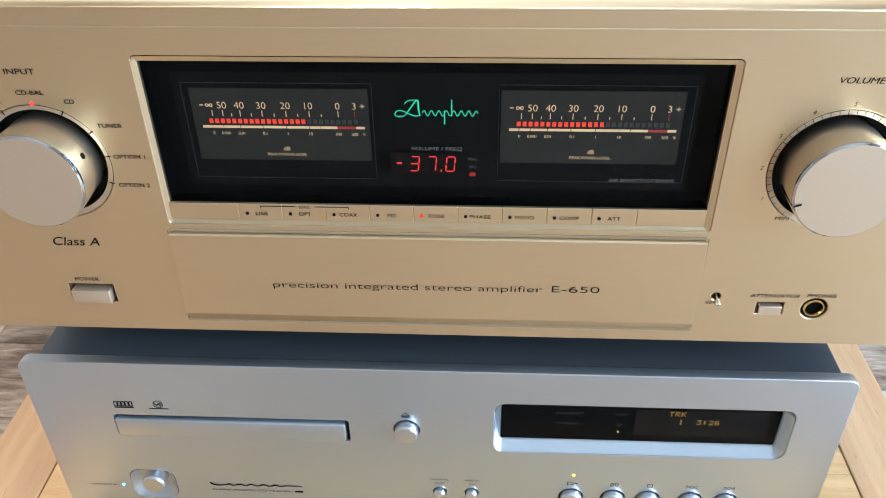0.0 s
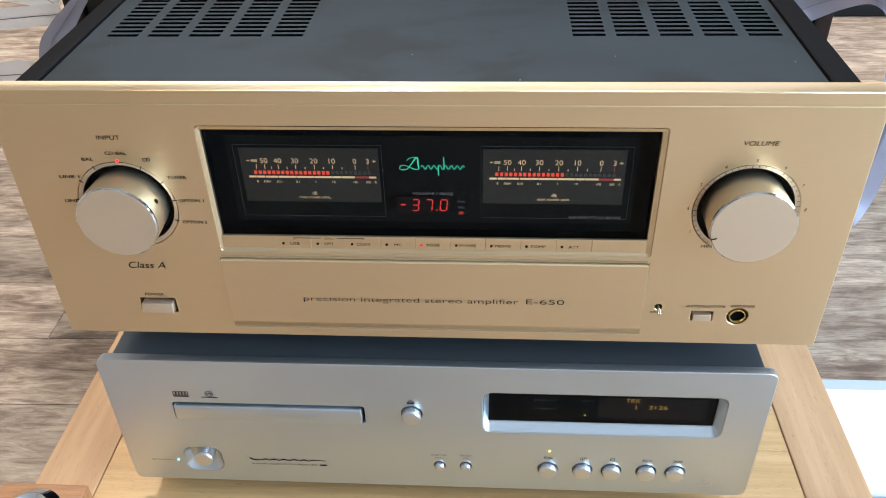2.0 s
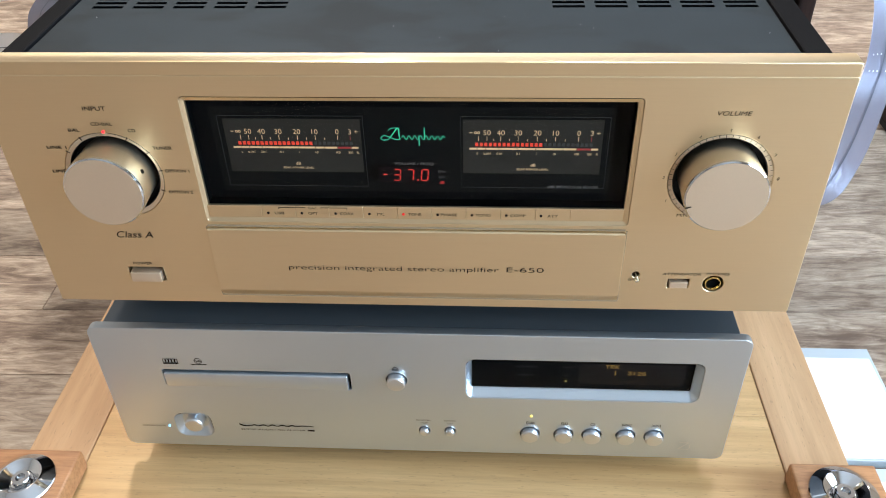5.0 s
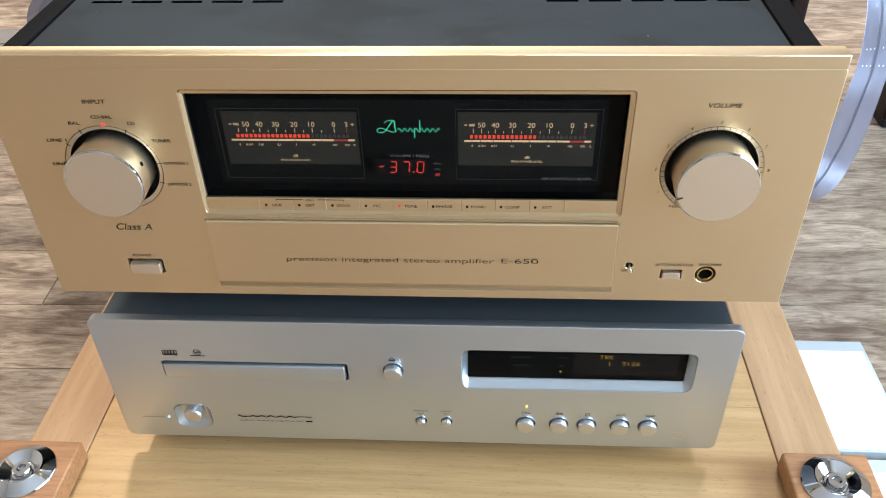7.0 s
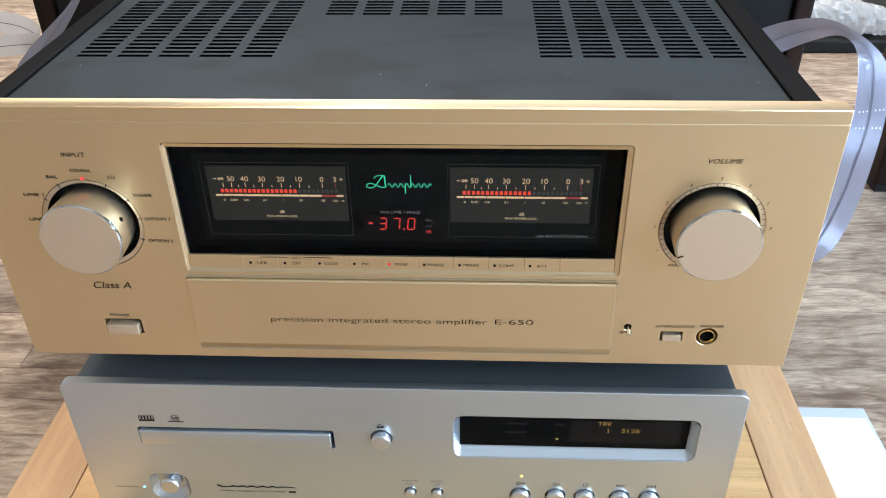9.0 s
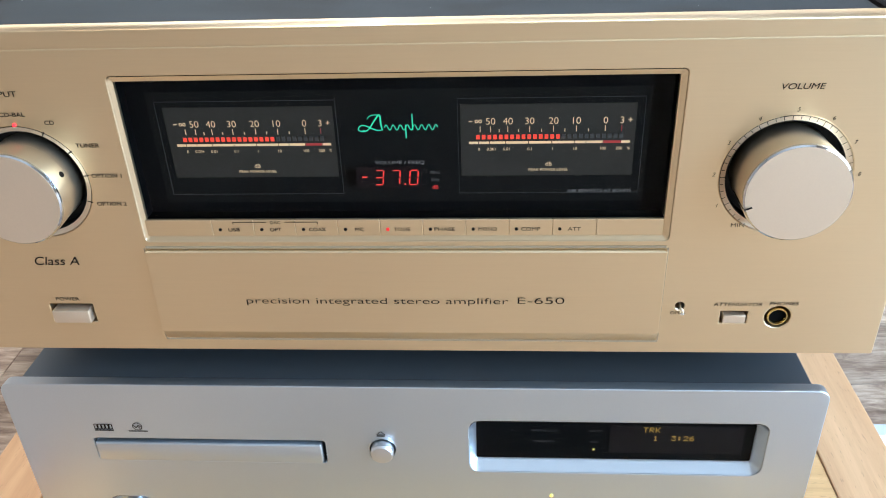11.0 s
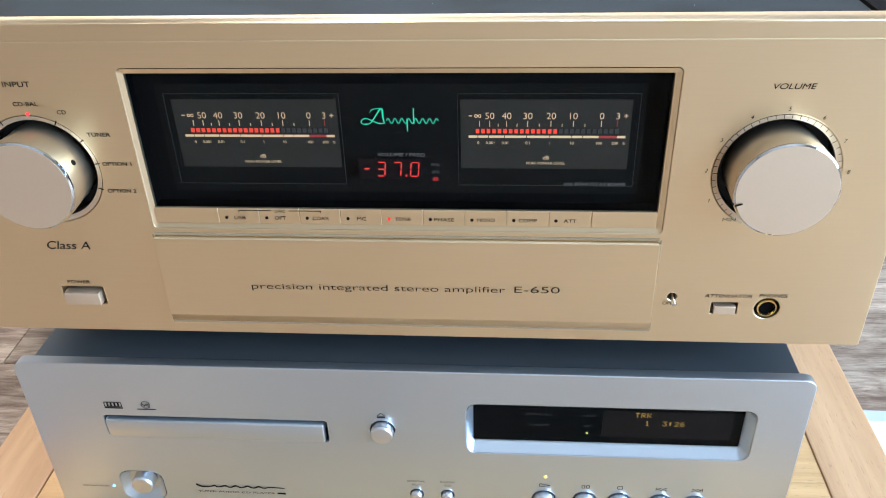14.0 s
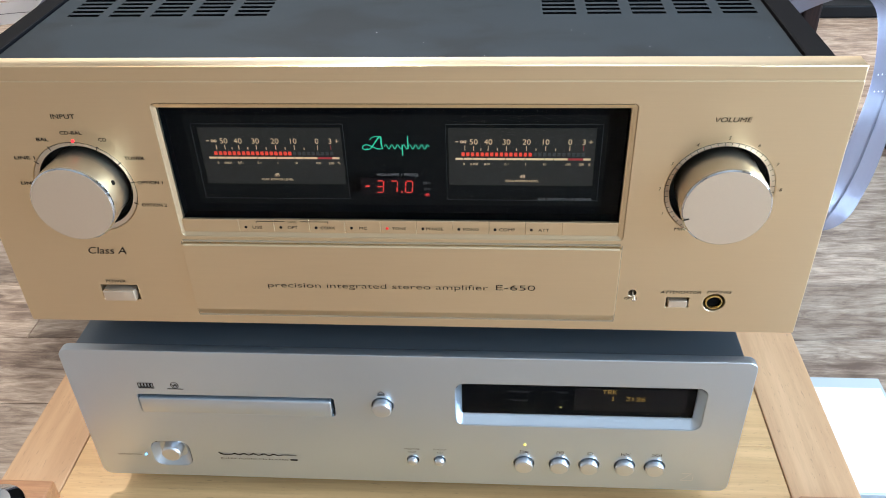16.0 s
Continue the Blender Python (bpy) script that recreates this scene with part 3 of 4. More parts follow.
# slot walls are cover metal, coloured near-black for the shade between the strips
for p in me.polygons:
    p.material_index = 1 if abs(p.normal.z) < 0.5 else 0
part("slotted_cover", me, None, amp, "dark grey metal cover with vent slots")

# dust on the cover
bm = bmesh.new()
rnd = random.Random(3)
for k in range(9):
    s = rnd.uniform(0.00010, 0.00022)
    x, y = rnd.uniform(-0.2, 0.2), rnd.uniform(0.016, 0.074)
    box(x - s, x + s, y - s, y + s * 0.6, O + 0.16552, O + 0.16562, bm=bm)
tagged(part("dust", bm, PAPER, amp), kind="stuff")

# meter window: a pane level with the bezel, the meters set back behind it
strip_y = 0.0004
glass = part("meter_window", box(-0.1240, 0.1280, 0.0098, 0.0103, O + 0.0700, O + 0.1475), GLASSBLACK, amp, "black glass window with lit meters")
edges = [-0.1205] + [-0.0882 + 0.0202 * k for k in range(10)] + [0.1242]
for k, (a, b) in enumerate(zip(edges, edges[1:])):
    part("button_tile", box(a + 0.00006, b - 0.00006, strip_y, 0.0021, O + 0.0682, O + 0.0768, 0.0002, 1), GOLD, panel)
part("strip_backing", box(-0.1235, 0.1275, 0.0022, 0.0095, O + 0.0645, O + 0.0766), GLASSBLACK, panel)
part("bezel", ring_loop(rounded(-0.1219, 0.1271, 0.0656, 0.1478, 0.0020), rounded(-0.1200, 0.1244, 0.0678, 0.1453, 0.0006), 0.0002, 0.0014), GOLD, panel, "slim champagne bezel")
part("bezel_wall", ring_loop(rounded(-0.1200, 0.1244, 0.0678, 0.1453, 0.0006), rounded(-0.1199, 0.1243, 0.0679, 0.1452, 0.0006), 0.0014, 0.0036), GOLD, panel)
part("window_recess", ring_loop(rounded(-0.1199, 0.1243, 0.0680, 0.1452, 0.0006), rounded(-0.1198, 0.1242, 0.0681, 0.1451, 0.0006), 0.0036, 0.0098), GLASSBLACK, glass)
NAMES = ("USB", "OPT", "COAX", "MC", "TONE", "PHASE", "MONO", "COMP", "ATT")
WID = (0.0056, 0.0056, 0.0082, 0.0044, 0.0078, 0.0096, 0.0086, 0.0088, 0.0060)
for k, (n, w) in enumerate(zip(NAMES, WID)):
    x = -0.0844 + 0.02014 * k
    part("indicator", lathe([(0.0008, 0), (0.0008, 0.0004)], (x, strip_y, O + 0.0717), "y", 12), LED_TEXT if n == "TONE" else INK, panel)
    text(n, x + 0.0067, 0.0717, strip_y - 0.0002, 0.0019, INK, panel, w, bold=0.0)
text("DAC", -0.0573, 0.0755, strip_y - 0.0002, 0.0015, INK, panel, 0.0050)
for x0, x1, end in ((-0.0779, -0.0617, -0.0779), (-0.0528, -0.0370, -0.0373)):
    bar(x0, x1, 0.0755, 0.0758, strip_y - 0.0002, INK, panel)
    bar(end, end + 0.0003, 0.0745, 0.0755, strip_y - 0.0002, INK, panel)
part("window_glass", box(-0.1197, 0.1241, 0.0029, 0.0033, O + 0.0766, O + 0.1450), PANE, glass)

GY = 0.0040       # print on the back of the pane
MY = 0.0092       # meter boards behind it


def meter(dx, lit, note):
    fx0, fx1, fz0, fz1 = -0.1050 + dx, -0.0236 + dx, 0.0887, 0.1347
    # paler plate draws the backlight glow behind the scale; it emits nothing
    part("meter_face_glow", box(-0.1040 + dx, -0.0262 + dx, MY + 0.0001, MY + 0.0004, O + 0.0950, O + 0.1298), METERFACE, glass)
    for a, b, c, d in ((fx0, fx1, fz1 - 0.00012, fz1), (fx0, fx1, fz0, fz0 + 0.00012), (fx0, fx0 + 0.00012, fz0, fz1), (fx1 - 0.00012, fx1, fz0, fz1)):
        bar(a, b, c, d, GY - 0.0001, FRAMELINE, glass, "frame_line")
    y = MY - 0.0003
    marks = (-0.0905, -0.0828, -0.0731, -0.0625, -0.0523, -0.0396, -0.0324, -0.0288)
    for body, x in zip(("50", "40", "30", "20", "10", "0", "3", "+"), marks):
        text(body, x + dx, 0.1220, y, 0.0032, CREAM, glass, bold=-0.006)
    bar(-0.1002 + dx, -0.0987 + dx, 0.1217, 0.1221, y, CREAM, glass, "minus_sign")
    stroke([(-0.0960 + 0.0014 * math.cos(q) + dx, 0.1219 + 0.0007 * math.sin(2 * q)) for q in [2 * math.pi * i / 12 for i in range(13)]], [0.0004] * 13, y, CREAM, glass, "infinity_sign")
    for x, tall in [(-0.0952, 1)] + [(m, 1) for m in marks[:6]] + [(marks[6], 2)] + [((a + b) / 2, 0) for a, b in zip(marks[:4], marks[1:5])] + [(-0.0470, 0)]:
        bar(x + dx - 0.00015, x + dx + 0.00015, 0.1167, 0.1194 if tall else 0.1180, y, REDZONE if tall == 2 else CREAM, glass, "scale_tick")
    for k in range(26):
        x = -0.0962 + 0.00256 * k + dx
        bar(x - 0.0008, x + 0.0008, 0.1133, 0.1153, y, LED_RED if k in lit else LED_OFF, glass, "meter_segment", 0.0004)
    cuts = [-0.1005, -0.0960, -0.0911, -0.0837, -0.0735, -0.0630, -0.0528, -0.0478, -0.0402, -0.0323, -0.0281]
    for k, (a, b) in enumerate(zip(cuts, cuts[1:])):
        bar(a + dx + 0.00018, b + dx - 0.00018, 0.1110, 0.1121, y, REDZONE if k == 8 else CREAM, glass, "scale_bar")
    for body, x in (("0", -0.0958), ("0.001", -0.0903), ("0.01", -0.0834), ("0.1", -0.0729), ("1", -0.0626), ("10", -0.0524), ("100", -0.0400), ("200", -0.0329), ("%", -0.0287)):
        text(body, x + dx, 0.1085, y, 0.0014, CREAM, glass)
    text("dB", -0.0641 + dx, 0.1010, y, 0.0020, CREAM, glass)
    text("PEAK POWER LEVEL", -0.0642 + dx, 0.0981, y, 0.0014, CREAM, glass, 0.0179)
    if note:
        text("0dB 30WATTS AT 8OHMS", -0.0412 + dx, 0.0899, GY - 0.0003, 0.0015, DIMPRINT, glass, 0.0285)


meter(0.0, set(range(17)), False)
meter(0.1352, set(range(15)), True)
part("display_board", box(-0.1110, 0.1150, MY + 0.0005, MY + 0.0006, O + 0.0815, O + 0.1372), BOARD, glass)

gy = GY - 0.0003
text("VOLUME / FREQ", 0.0034, 0.1046, gy, 0.0017, DIMPRINT, glass, 0.0225)
bar(-0.0172, 0.0130, 0.0912, 0.1018, GY + 0.0008, DIGITS, glass, "digit_window")
SEGS = {"3": "abcdg", "7": "abc", "0": "abcdef"}


def digit(ch, x, z, w=0.0037, hgt=0.0072):
    m, t, lean = hgt / 2, 0.00045, 0.10
    ends = {"a": ((0, hgt), (w, hgt)), "b": ((w, hgt), (w, m)), "c": ((w, m), (w, 0)), "d": ((0, 0), (w, 0)), "e": ((0, m), (0, 0)), "f": ((0, hgt), (0, m)), "g": ((0, m), (w, m))}
    for s in SEGS[ch]:
        (ax, az), (bx, bz) = ends[s]
        d = Vector((bx - ax, bz - az)).normalized() * 0.0004
        a = (x + ax + d.x + lean * (az + d.y), z + az + d.y)
        b = (x + bx - d.x + lean * (bz - d.y), z + bz - d.y)
        stroke([a, b], [t, t], gy, LED_CORE, glass, "digit_segment")


for ch, x in (("3", -0.0086), ("7", -0.0010), ("0", 0.0073)):
    digit(ch, x, 0.0934)
bar(-0.0144, -0.0121, 0.0969, 0.0974, gy, LED_CORE, glass, "minus_sign")
bar(0.0051, 0.0057, 0.0932, 0.0939, gy, LED_CORE, glass, "decimal_point")
text("MHz", 0.0194, 0.0995, gy, 0.0016, DIMDARK, glass)
text("kHz", 0.0194, 0.0958, gy, 0.0016, DIMDARK, glass)
text("dB", 0.0192, 0.0921, gy, 0.0019, LED_TEXT, glass, bold=0.0)

# green emblem, drawn as brush strokes only
stroke([(-0.0112, 0.1204), (-0.0130, 0.1200), (-0.0141, 0.1208), (-0.0132, 0.1224), (-0.0110, 0.1226), (-0.0080, 0.1212), (-0.0056, 0.1203), (-0.0030, 0.1206)], [0.0003, 0.0004, 0.0005, 0.0005, 0.0005, 0.0006, 0.0006, 0.0003], gy, GREEN, glass)
stroke([(-0.0128, 0.1196), (-0.0100, 0.1204), (-0.0078, 0.1232), (-0.0058, 0.1262), (-0.0046, 0.1275), (-0.0040, 0.1268), (-0.0039, 0.1235), (-0.0034, 0.1204)], [0.0003, 0.0005, 0.0006, 0.0007, 0.0007, 0.0008, 0.0008, 0.0005], gy, GREEN, glass)
stroke([(-0.0098, 0.1256), (-0.0088, 0.1270), (-0.0066, 0.1276), (-0.0046, 0.1275)], [0.0003, 0.0004, 0.0004, 0.0005], gy, GREEN, glass)
wave = [k / 66 for k in range(67)]
stroke([(-0.0024 + 0.0238 * u, 0.1216 + 0.0012 * math.sin(u * 2 * math.pi * 7.5)) for u in wave], [0.00042] * 67, gy, GREEN, glass)
stroke([(0.0071, 0.1164), (0.0071, 0.1195), (0.0071, 0.1228)], [0.0005, 0.0006, 0.0005], gy, GREEN, glass)
stroke([(0.0102, 0.1203), (0.0102, 0.1240), (0.0102, 0.1280)], [0.0005, 0.0006, 0.0004], gy, GREEN, glass)

# hinged lower cover
bm = bmesh.new()
prof = [(0.0040, 0.0612), (-0.0018, 0.0612), (-0.0027, 0.0606), (-0.0042, 0.0150), (-0.0039, 0.0144), (-0.0006, 0.0084), (-0.0003, 0.0081), (0.0040, 0.0081)]
rows = [[bm.verts.new((x, y if y > 0.003 else y - 0.0002, O + z)) for y, z in prof] for x in (-0.1235, 0.1270)]
for i in range(len(prof)):
    j = (i + 1) % len(prof)
    bm.faces.new((rows[0][i], rows[0][j], rows[1][j], rows[1][i]))
bm.faces.new(rows[0])
bm.faces.new(rows[1][::-1])
bmesh.ops.recalc_face_normals(bm, faces=bm.faces)
bmesh.ops.bevel(bm, geom=[e for e in bm.edges if abs(e.verts[0].co.x - e.verts[1].co.x) < 1e-6 and min(e.verts[0].co.y, e.verts[1].co.y) < 0], offset=0.0009, segments=2, affect="EDGES")
flap = part("hinged_cover", bm, GOLD, amp, "closed champagne cover flap")
text("precision integrated stereo amplifier", -0.0118, 0.0338, -0.0040, 0.0036, INK, flap, 0.1295, bold=-0.010)
text("E-650", 0.0688, 0.0341, -0.0040, 0.0038, INK, flap, 0.0225, bold=-0.012)
# strips laid on the panel; their brown stands in for the shadow round the flap
for gx0, gx1, gz0, gz1 in ((-0.1240, 0.1275, 0.0068, 0.0079), (-0.1242, -0.1236, 0.0079, 0.0616), (0.1271, 0.1278, 0.0079, 0.0616)):
    part("gap_shade_strip", box(gx0, gx1, -0.0003, 0.0002, O + gz0, O + gz1), BRONZE, panel)
part("gap_shade_strip", box(-0.1230, 0.1265, -0.0003, 0.0002, O + 0.0616, O + 0.0628), BRONZE, panel)


def knob(cx, cz, label):
    k = part("knob", lathe([(0.0222, -0.009), (0.0222, 0.0040), (0.0225, 0.0046), (0.0229, 0.0160), (0.0228, 0.0164)], (cx, 0, O + cz), "y", 80), KNOB_SIDE, amp, label)
    part("knob_rim", lathe([(0.0228, 0.0164), (0.0226, 0.0172), (0.0219, 0.0178)], (cx, 0, O + cz), "y", 80), CHROME, k, "polished rim")
    part("knob_face", lathe([(0.0219, 0.0175), (0.0218, 0.0179), (0.0100, 0.0180), (0.0005, 0.0180)], (cx, 0, O + cz), "y", 80), KNOB_FACE, k)
    # bored seat round the knob with a pale scale ring
    for name, rings, mat in (("dial_ring", ((0.0284, 0.0003), (0.0282, 0.0006), (0.0259, 0.0014)), KNOB_FACE), ("dial_bore", ((0.0259, 0.0014), (0.0257, 0.0018), (0.0257, 0.0090)), BLACK)):
        bm = bmesh.new()
        loops = [[bm.verts.new((cx + r * math.cos(2 * math.pi * i / 64), y, O + cz + r * math.sin(2 * math.pi * i / 64))) for i in range(64)] for r, y in rings]
        for a, b in zip(loops, loops[1:]):
            for i in range(64):
                bm.faces.new((a[i], a[(i + 1) % 64], b[(i + 1) % 64], b[i]))
        bmesh.ops.recalc_face_normals(bm, faces=bm.faces)
        part(name, bm, mat, panel)
    return k


def tick(cx, cz, deg, r0, r1, w, y=-0.0001):
    a = radians(deg)
    stroke([(cx + r0 * math.cos(a), cz + r0 * math.sin(a)), (cx + r1 * math.cos(a), cz + r1 * math.sin(a))], [w, w], y, INK, panel, "scale_tick")


(ix, iz), (vx, vz) = KNOBS
ik = knob(ix, iz, "champagne input selector knob")
vk = knob(vx, vz, "champagne volume knob")
a = radians(22)
part("index_dot", lathe([(0.0014, -0.0002), (0.0014, 0.0003)], (0, 0, 0), "z", 20), INK, ik).matrix_local = Matrix.Translation(-origin_of(ik)) @ Matrix.Translation((ix + 0.0226 * math.cos(a), -0.0080, O + iz + 0.0226 * math.sin(a))) @ Matrix.Rotation(radians(90 - 22), 4, "Y")
a = radians(198)
stroke([(vx + 0.0192 * math.cos(a), vz + 0.0192 * math.sin(a)), (vx + 0.0226 * math.cos(a), vz + 0.0226 * math.sin(a))], [0.0009, 0.0009], -0.0183, INK, vk, "index_mark")
groove = box(-0.0004, 0.0004, -0.0166, -0.0005, 0.02245, 0.02300)
groove.transform(Matrix.Translation((vx, 0, O + vz)) @ Matrix.Rotation(radians(-108), 4, "Y"))
part("index_groove", groove, INK, vk)
part("indicator", lathe([(0.0008, 0), (0.0008, 0.0004)], (ix + 0.0012, 0, O + 0.1262), "y", 12), LED_SPOT, panel, "red selector light")
for body, x, z, w, deg in (("LINE 2", -0.2010, 0.1000, 0.0115, 172), ("LINE 1", -0.1995, 0.1160, 0.0115, 145), ("BAL", -0.1860, 0.1272, 0.0066, 118), ("CD-BAL", -0.1692, 0.1312, 0.0120, None), ("CD", -0.1530, 0.1272, 0.0044, 62), ("TUNER", -0.1382, 0.1160, 0.0112, 34), ("OPTION 1", -0.1330, 0.1008, 0.0143, 8), ("OPTION 2", -0.1340, 0.0862, 0.0143, -20)):
    text(body, x, z, -0.0002, 0.0020, INK, panel, w, bold=0.008)
    if deg is not None:
        tick(ix, iz, deg, 0.0268, 0.0295, 0.0006)
text("INPUT", ix, 0.1408, -0.0002, 0.0026, INK, panel, 0.0130)
text("VOLUME", vx + 0.0002, 0.1397, -0.0002, 0.0026, INK, panel, 0.0180, shear=0.2)
text("MIN", 0.1574, 0.0737, -0.0002, 0.0019, INK, panel, 0.0060)
for k in range(8):
    deg = 207 - k * 29.3
    a = radians(deg)
    text(str(k + 1), vx + 0.0314 * math.cos(a), vz + 0.0314 * math.sin(a), -0.0002, 0.0019, INK, panel, shear=0.2)
for k in range(37):
    tick(vx, vz, 232 - k * 7.3, 0.0260 if (k - 3) % 4 == 0 else 0.0268, 0.0283, 0.0003, 0.0002)

text("Class A", -0.1700, 0.0545, -0.0002, 0.0048, INK, panel, 0.0225, shear=0.25)
text("POWER", -0.1705, 0.0318, -0.0002, 0.0020, INK, panel, 0.0122, bold=0.0)
part("power_button", box(-0.1797, -0.1602, -0.0026, 0.009, O + 0.0182, O + 0.0258, 0.0008, 3), KNOB_FACE, amp, "wide champagne push button")
text("ATTENUATOR", 0.1640, 0.0297, -0.0002, 0.0020, INK, panel, 0.0232, shear=0.15, bold=0.0)
part("attenuator_button", box(0.1577, 0.1686, -0.0008, 0.009, O + 0.0188, O + 0.0235, 0.0005, 2), KNOB_FACE, amp)
text("PHONES", 0.1858, 0.0303, -0.0002, 0.0020, INK, panel, 0.0138, shear=0.15, bold=0.0)
jack = part("headphone_jack", lathe([(0.0050, -0.006), (0.0050, -0.0006), (0.0047, 0.0), (0.0042, 0.0), (0.0038, -0.0010), (0.0036, -0.0100)], (0.1840, 0, O + 0.0222), "y", 40), BRASS, amp, "headphone jack with brass ring")
part("jack_bore", lathe([(0.0036, -0.0112), (0.0036, -0.0016)], (0.1840, 0, O + 0.0222), "y", 24), VOID, jack)
text("OPEN", 0.1357, 0.0247, -0.0002, 0.0017, INK, panel, 0.0072, bold=0.0)
lever = lathe([(0.0007, -0.003), (0.0007, 0.0015), (0.0011, 0.0042), (0.0010, 0.0052), (0.0004, 0.0055)], (0, 0, 0), "y", 20)
lever.transform(Matrix.Translation((0.1367, 0, O + 0.0285)) @ Matrix.Rotation(radians(16), 4, "X"))
part("toggle_lever", lever, CHROME, amp, "small chrome toggle lever")


# ---- flat cables behind the amplifier ----
def spline(points, n=10):
    pts = [Vector(p) for p in points]
    out = []
    for i in range(len(pts) - 1):
        p0, p1, p2, p3 = pts[max(i - 1, 0)], pts[i], pts[i + 1], pts[min(i + 2, len(pts) - 1)]
        for k in range(n):
            t = k / n
            out.append(0.5 * (2 * p1 + (p2 - p0) * t + (2 * p0 - 5 * p1 + 4 * p2 - p3) * t * t + (3 * p1 - p0 - 3 * p2 + p3) * t ** 3))
    return out + [pts[-1]]


def flat_cable(pairs, label, film=CABLE):
    """A flat ribbon cable: pairs of points on its two edges, a dark seam along its middle."""
    a, b = spline([p[0] for p in pairs]), spline([p[1] for p in pairs])
    root = thing("flat_speaker_cable", (a[0] + b[0]) / 2, label, "cable", "flat cables")
    cross = [k / 26 for k in range(27)]
    lift = [0.00010 * (k % 2) for k in range(27)]
    rows, seam = [], []
    bm = bmesh.new()
    for i in range(len(a)):
        d = a[min(i + 1, len(a) - 1)] - a[max(i - 1, 0)]
        n = d.cross(b[i] - a[i]).normalized()
        rows.append([bm.verts.new(a[i].lerp(b[i], f) + n * l) for f, l in zip(cross, lift)])
        seam.append((a[i].lerp(b[i], 0.485) + n * 0.0006, a[i].lerp(b[i], 0.515) + n * 0.0006, n))
    for r, s in zip(rows, rows[1:]):
        for i in range(len(cross) - 1):
            bm.faces.new((r[i], r[i + 1], s[i + 1], s[i]))
    bmesh.ops.solidify(bm, geom=bm.faces[:], thickness=0.0012)
    bmesh.ops.recalc_face_normals(bm, faces=bm.faces)
    part("ribbon", bm, film, root)
    for sgn in (1, -1):
        bm = bmesh.new()
        last = None
        for p, q, n in seam:
            off = n * (0.0006 if sgn > 0 else -0.0016)
            row = (bm.verts.new(p + off), bm.verts.new(q + off))
            if last:
                bm.faces.new((last[0], row[0], row[1], last[1]))
            last = row
        part("seam", bm, SEAM, root, "dark centre seam")
    # faint white print across the ribbon
    for k in (int(len(a) * 0.56), int(len(a) * 0.60)):
        bm = bmesh.new()
        for f in (0.08, 0.20, 0.32, 0.58, 0.70, 0.82):
            for sgn in (0.0009, -0.0024):
                n = seam[k][2] * sgn
                corners = [a[k + dk].lerp(b[k + dk], f + df) + n for dk, df in ((0, 0), (0, 0.09), (1, 0.09), (1, 0))]
                mid = sum(corners, Vector()) / 4
                bm.faces.new([bm.verts.new(mid + (c - mid) * 0.36) for c in corners])
        part("printed_mark", bm, PRINT, root, "white printed marks")
    return root


flat_cable([((0.262, 0.47, 0.278), (0.290, 0.47, 0.246)), ((0.328, 0.46, 0.326), (0.353, 0.46, 0.299)), ((0.376, 0.44, 0.347), (0.392, 0.44, 0.327)), ((0.410, 0.425, 0.341), (0.409, 0.425, 0.331)),
            ((0.445, 0.41, 0.314), (0.418, 0.41, 0.315)), ((0.452, 0.395, 0.272), (0.421, 0.395, 0.268)), ((0.447, 0.38, 0.224), (0.413, 0.38, 0.230)), ((0.434, 0.365, 0.155), (0.396, 0.365, 0.168)), ((0.405, 0.35, 0.116), (0.370, 0.35, 0.130)), ((0.345, 0.36, 0.106), (0.330, 0.365, 0.126))],
           "translucent lilac flat speaker cable arching behind the amplifier")
flat_cable([((-0.325, 0.44, 0.425), (-0.322, 0.44, 0.427)), ((-0.345, 0.43, 0.395), (-0.341, 0.43, 0.397)), ((-0.367, 0.42, 0.367), (-0.358, 0.42, 0.366)), ((-0.394, 0.41, 0.343), (-0.377, 0.41, 0.339)), ((-0.413, 0.40, 0.325), (-0.389, 0.40, 0.320)), ((-0.426, 0.39, 0.304), (-0.399, 0.39, 0.306)),
            ((-0.430, 0.38, 0.255), (-0.399, 0.38, 0.262)), ((-0.420, 0.37, 0.180), (-0.388, 0.37, 0.190)), ((-0.405, 0.37, 0.090), (-0.372, 0.37, 0.095)), ((-0.392, 0.38, 0.020), (-0.360, 0.38, 0.021)), ((-0.370, 0.44, 0.003), (-0.338, 0.43, 0.003))],
           "translucent lilac flat speaker cable beside the amplifier")


flat_cable([((-0.760, 0.66, 0.292), (-0.765, 0.66, 0.258)), ((-0.640, 0.63, 0.302), (-0.645, 0.63, 0.272)), ((-0.540, 0.60, 0.303), (-0.547, 0.60, 0.274)), ((-0.506, 0.596, 0.292), (-0.518, 0.596, 0.265)),
            ((-0.490, 0.570, 0.288), (-0.500, 0.570, 0.262)), ((-0.512, 0.542, 0.294), (-0.518, 0.542, 0.268)), ((-0.620, 0.525, 0.290), (-0.625, 0.525, 0.262)), ((-0.740, 0.515, 0.275), (-0.745, 0.515, 0.245)), ((-0.780, 0.500, 0.255), (-0.785, 0.500, 0.222)),
            ((-0.700, 0.492, 0.246), (-0.705, 0.492, 0.212)), ((-0.560, 0.490, 0.246), (-0.565, 0.490, 0.212)), ((-0.478, 0.480, 0.240), (-0.485, 0.480, 0.206)), ((-0.455, 0.470, 0.120), (-0.480, 0.470, 0.105)), ((-0.450, 0.475, 0.020), (-0.482, 0.475, 0.015)), ((-0.450, 0.540, 0.003), (-0.482, 0.540, 0.003))],
           "shiny translucent flat speaker cable looped beside the rack", PLASTIC)


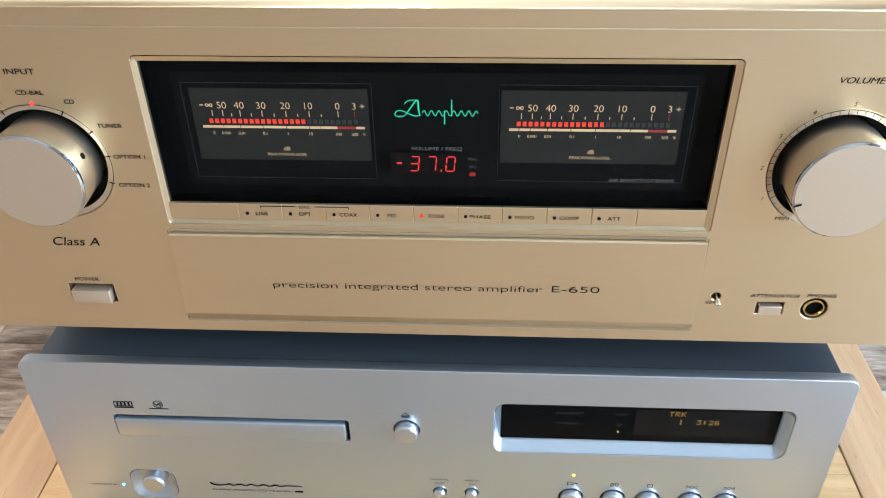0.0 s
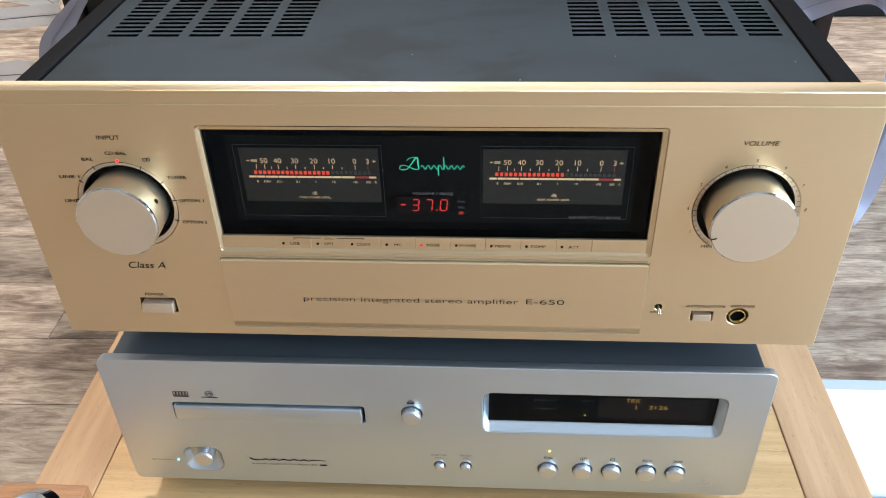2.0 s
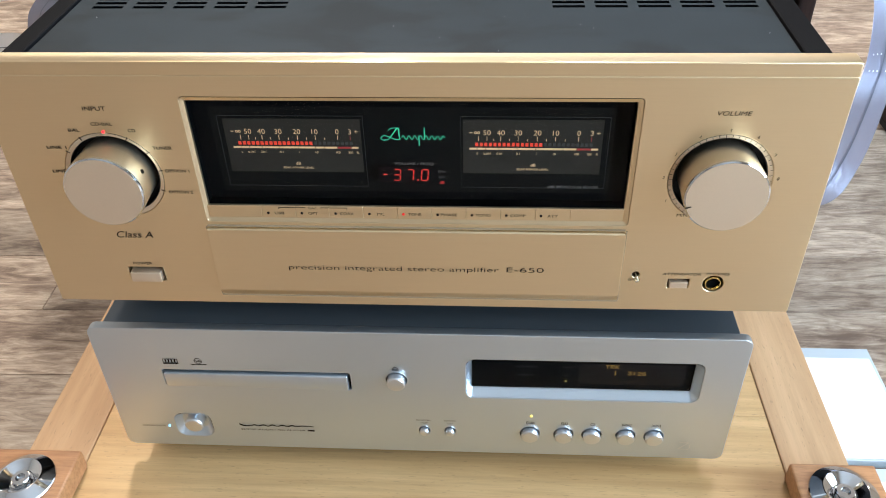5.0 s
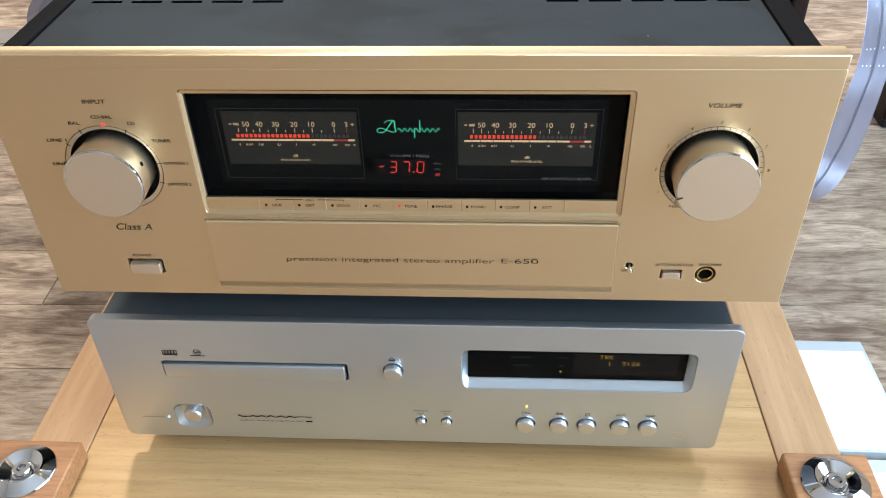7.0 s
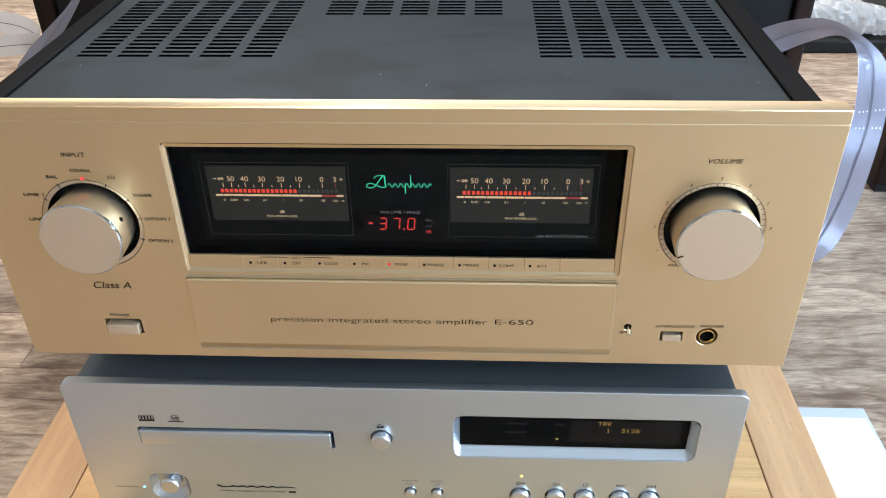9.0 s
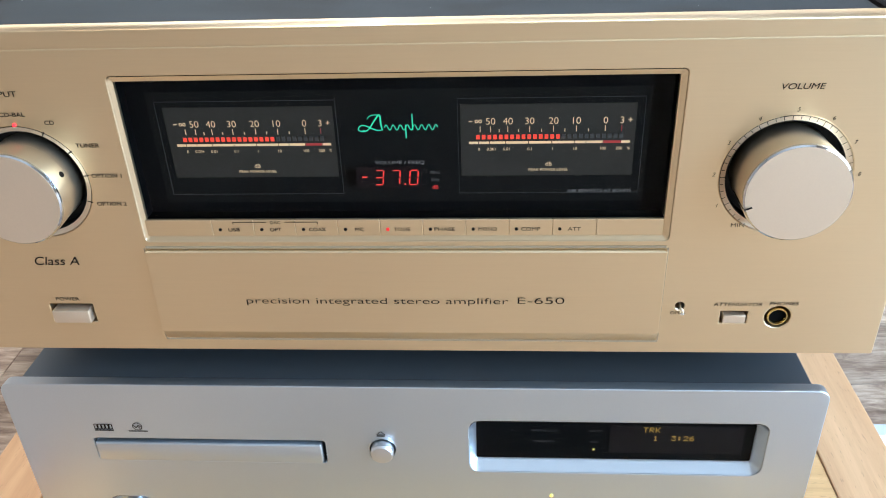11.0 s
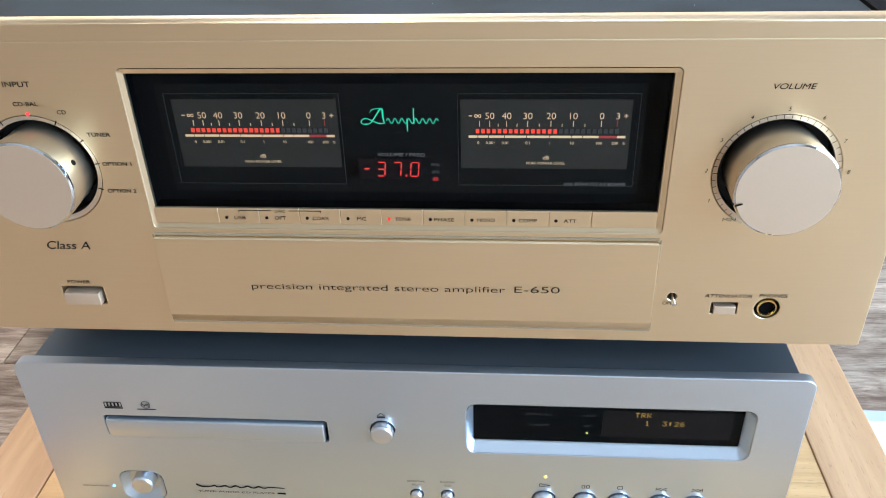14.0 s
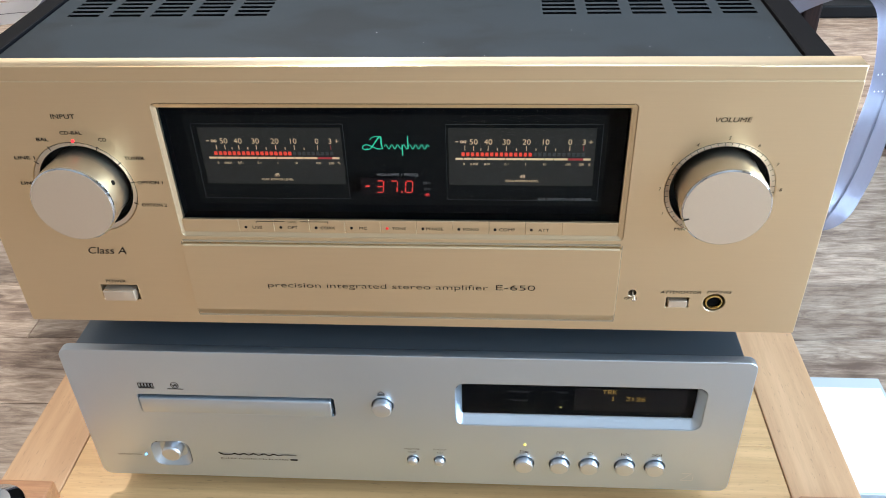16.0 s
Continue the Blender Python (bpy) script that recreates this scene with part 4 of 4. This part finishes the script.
# ---- background things ----
def speaker(name, x0, x1, y0, y1, hgt, label):
    root = thing(name, ((x0 + x1) / 2, (y0 + y1) / 2, 0), label, "loudspeaker", "floor-standing loudspeakers")
    part("plinth", box(x0 + 0.004, x1 - 0.004, y0 + 0.004, y1 - 0.004, 0.0, 0.012, 0.002), BLACK, root)
    part("cabinet", box(x0, x1, y0, y1, 0.012, hgt, 0.006, 3), WALNUT, root)
    return root


cab = thing("media_cabinet", (-0.02, 0.68, 0), "dark walnut cabinet standing behind the amplifier", "cabinet")
part("body", box(-0.424, 0.378, 0.502, 0.86, 0.02, 0.60, 0.003), BLACK, cab, "black cabinet body")
for x0, x1 in ((-0.446, -0.4245), (0.3785, 0.398)):
    part("side_post", box(x0, x1, 0.496, 0.866, 0.0, 0.61, 0.003, 2), WALNUT, cab)
part("top_board", box(-0.46, 0.412, 0.49, 0.872, 0.6102, 0.635, 0.003, 2), WALNUT, cab)
speaker("loudspeaker", 0.625, 0.900, 0.70, 0.79, 1.0, "dark reddish wooden loudspeaker cabinet on the plank floor")
solo("equipment_base", box(0.56, 1.25, 1.28, 1.80, 0, 0.026, 0.004), BLACK, "low black base on the plank floor", "base")


def wrapped(name, points, radius, label):
    """Crumpled clear film round a roll."""
    bm = bmesh.new()
    rnd = random.Random(5)
    path = spline(points, 26)
    seg = 40
    rings = []
    for i, p in enumerate(path):
        t = i / (len(path) - 1)
        r0 = radius * (0.55 + 0.45 * math.sin(math.pi * min(1, max(0, 0.12 + 0.76 * t))))
        rings.append([bm.verts.new(p + Vector((0, math.cos(2 * math.pi * k / seg), math.sin(2 * math.pi * k / seg))) * r0 * (1 + 0.12 * noise.noise(Vector((i * 0.22, math.cos(2 * math.pi * k / seg) * 2.6, math.sin(2 * math.pi * k / seg) * 2.6))) + 0.05 * noise.noise(Vector((i * 0.5, k * 0.9, 3.0))))) for k in range(seg)])
    for a, b in zip(rings, rings[1:]):
        for k in range(seg):
            bm.faces.new((a[k], a[(k + 1) % seg], b[(k + 1) % seg], b[k]))
    bm.faces.new(rings[0])
    bm.faces.new(rings[-1])
    bmesh.ops.recalc_face_normals(bm, faces=bm.faces)
    me = mesh_of(bm, True)
    return solo(name, me, WRAP, label, "packaging")


wrapped("plastic_wrap", [(0.70, 1.345, 0.056), (0.76, 1.335, 0.061), (0.82, 1.325, 0.060), (0.875, 1.315, 0.054)], 0.034, "crumpled clear plastic wrapping on a low black base")

# clear acrylic stand with white card
stand = thing("acrylic_stand", (0.42, 0.05, 0), "clear acrylic stand with white card on the floor", "display stand")
for x1, y0, y1 in ((0.4400, 0.0960, 0.2400), (0.4510, -0.1630, 0.0880)):
    part("acrylic_slab", box(0.322, x1, y0, y1, 0.0, 0.0100, 0.0008), ACRYLIC, stand, "clear acrylic slab")
    part("white_card", box(0.324, x1 - 0.0035, y0 + 0.002, y1 - 0.0150, 0.0102, 0.0108), PAPER, stand)

# ---- floor planks, laid slightly askew to the rack ----
pw, pl = 0.1007, 1.20
proto = mesh_of(box(0, pl - 0.0006, 0, pw - 0.0006, -0.0035, 0.0, 0.0004, 1), False)
proto.materials.append(PLANK)
rnd = random.Random(11)
skew = Matrix.Rotation(radians(1.27), 4, "Z")
for row in range(-8, 18):
    y = 0.197 + row * pw
    x = (-0.459 if row == 1 else rnd.uniform(-0.25, 0.20)) - 3 * pl
    while x < X1:
        a, b = max(x, X0), min(x + pl, X1)
        if b - a > 0.05:
            ob = new("plank", proto)
            ob.parent = floor
            ob.matrix_local = skew @ Matrix.Translation((a, y, 0)) @ Matrix.Diagonal(((b - a) / pl, 1, 1, 1))
        x += pl
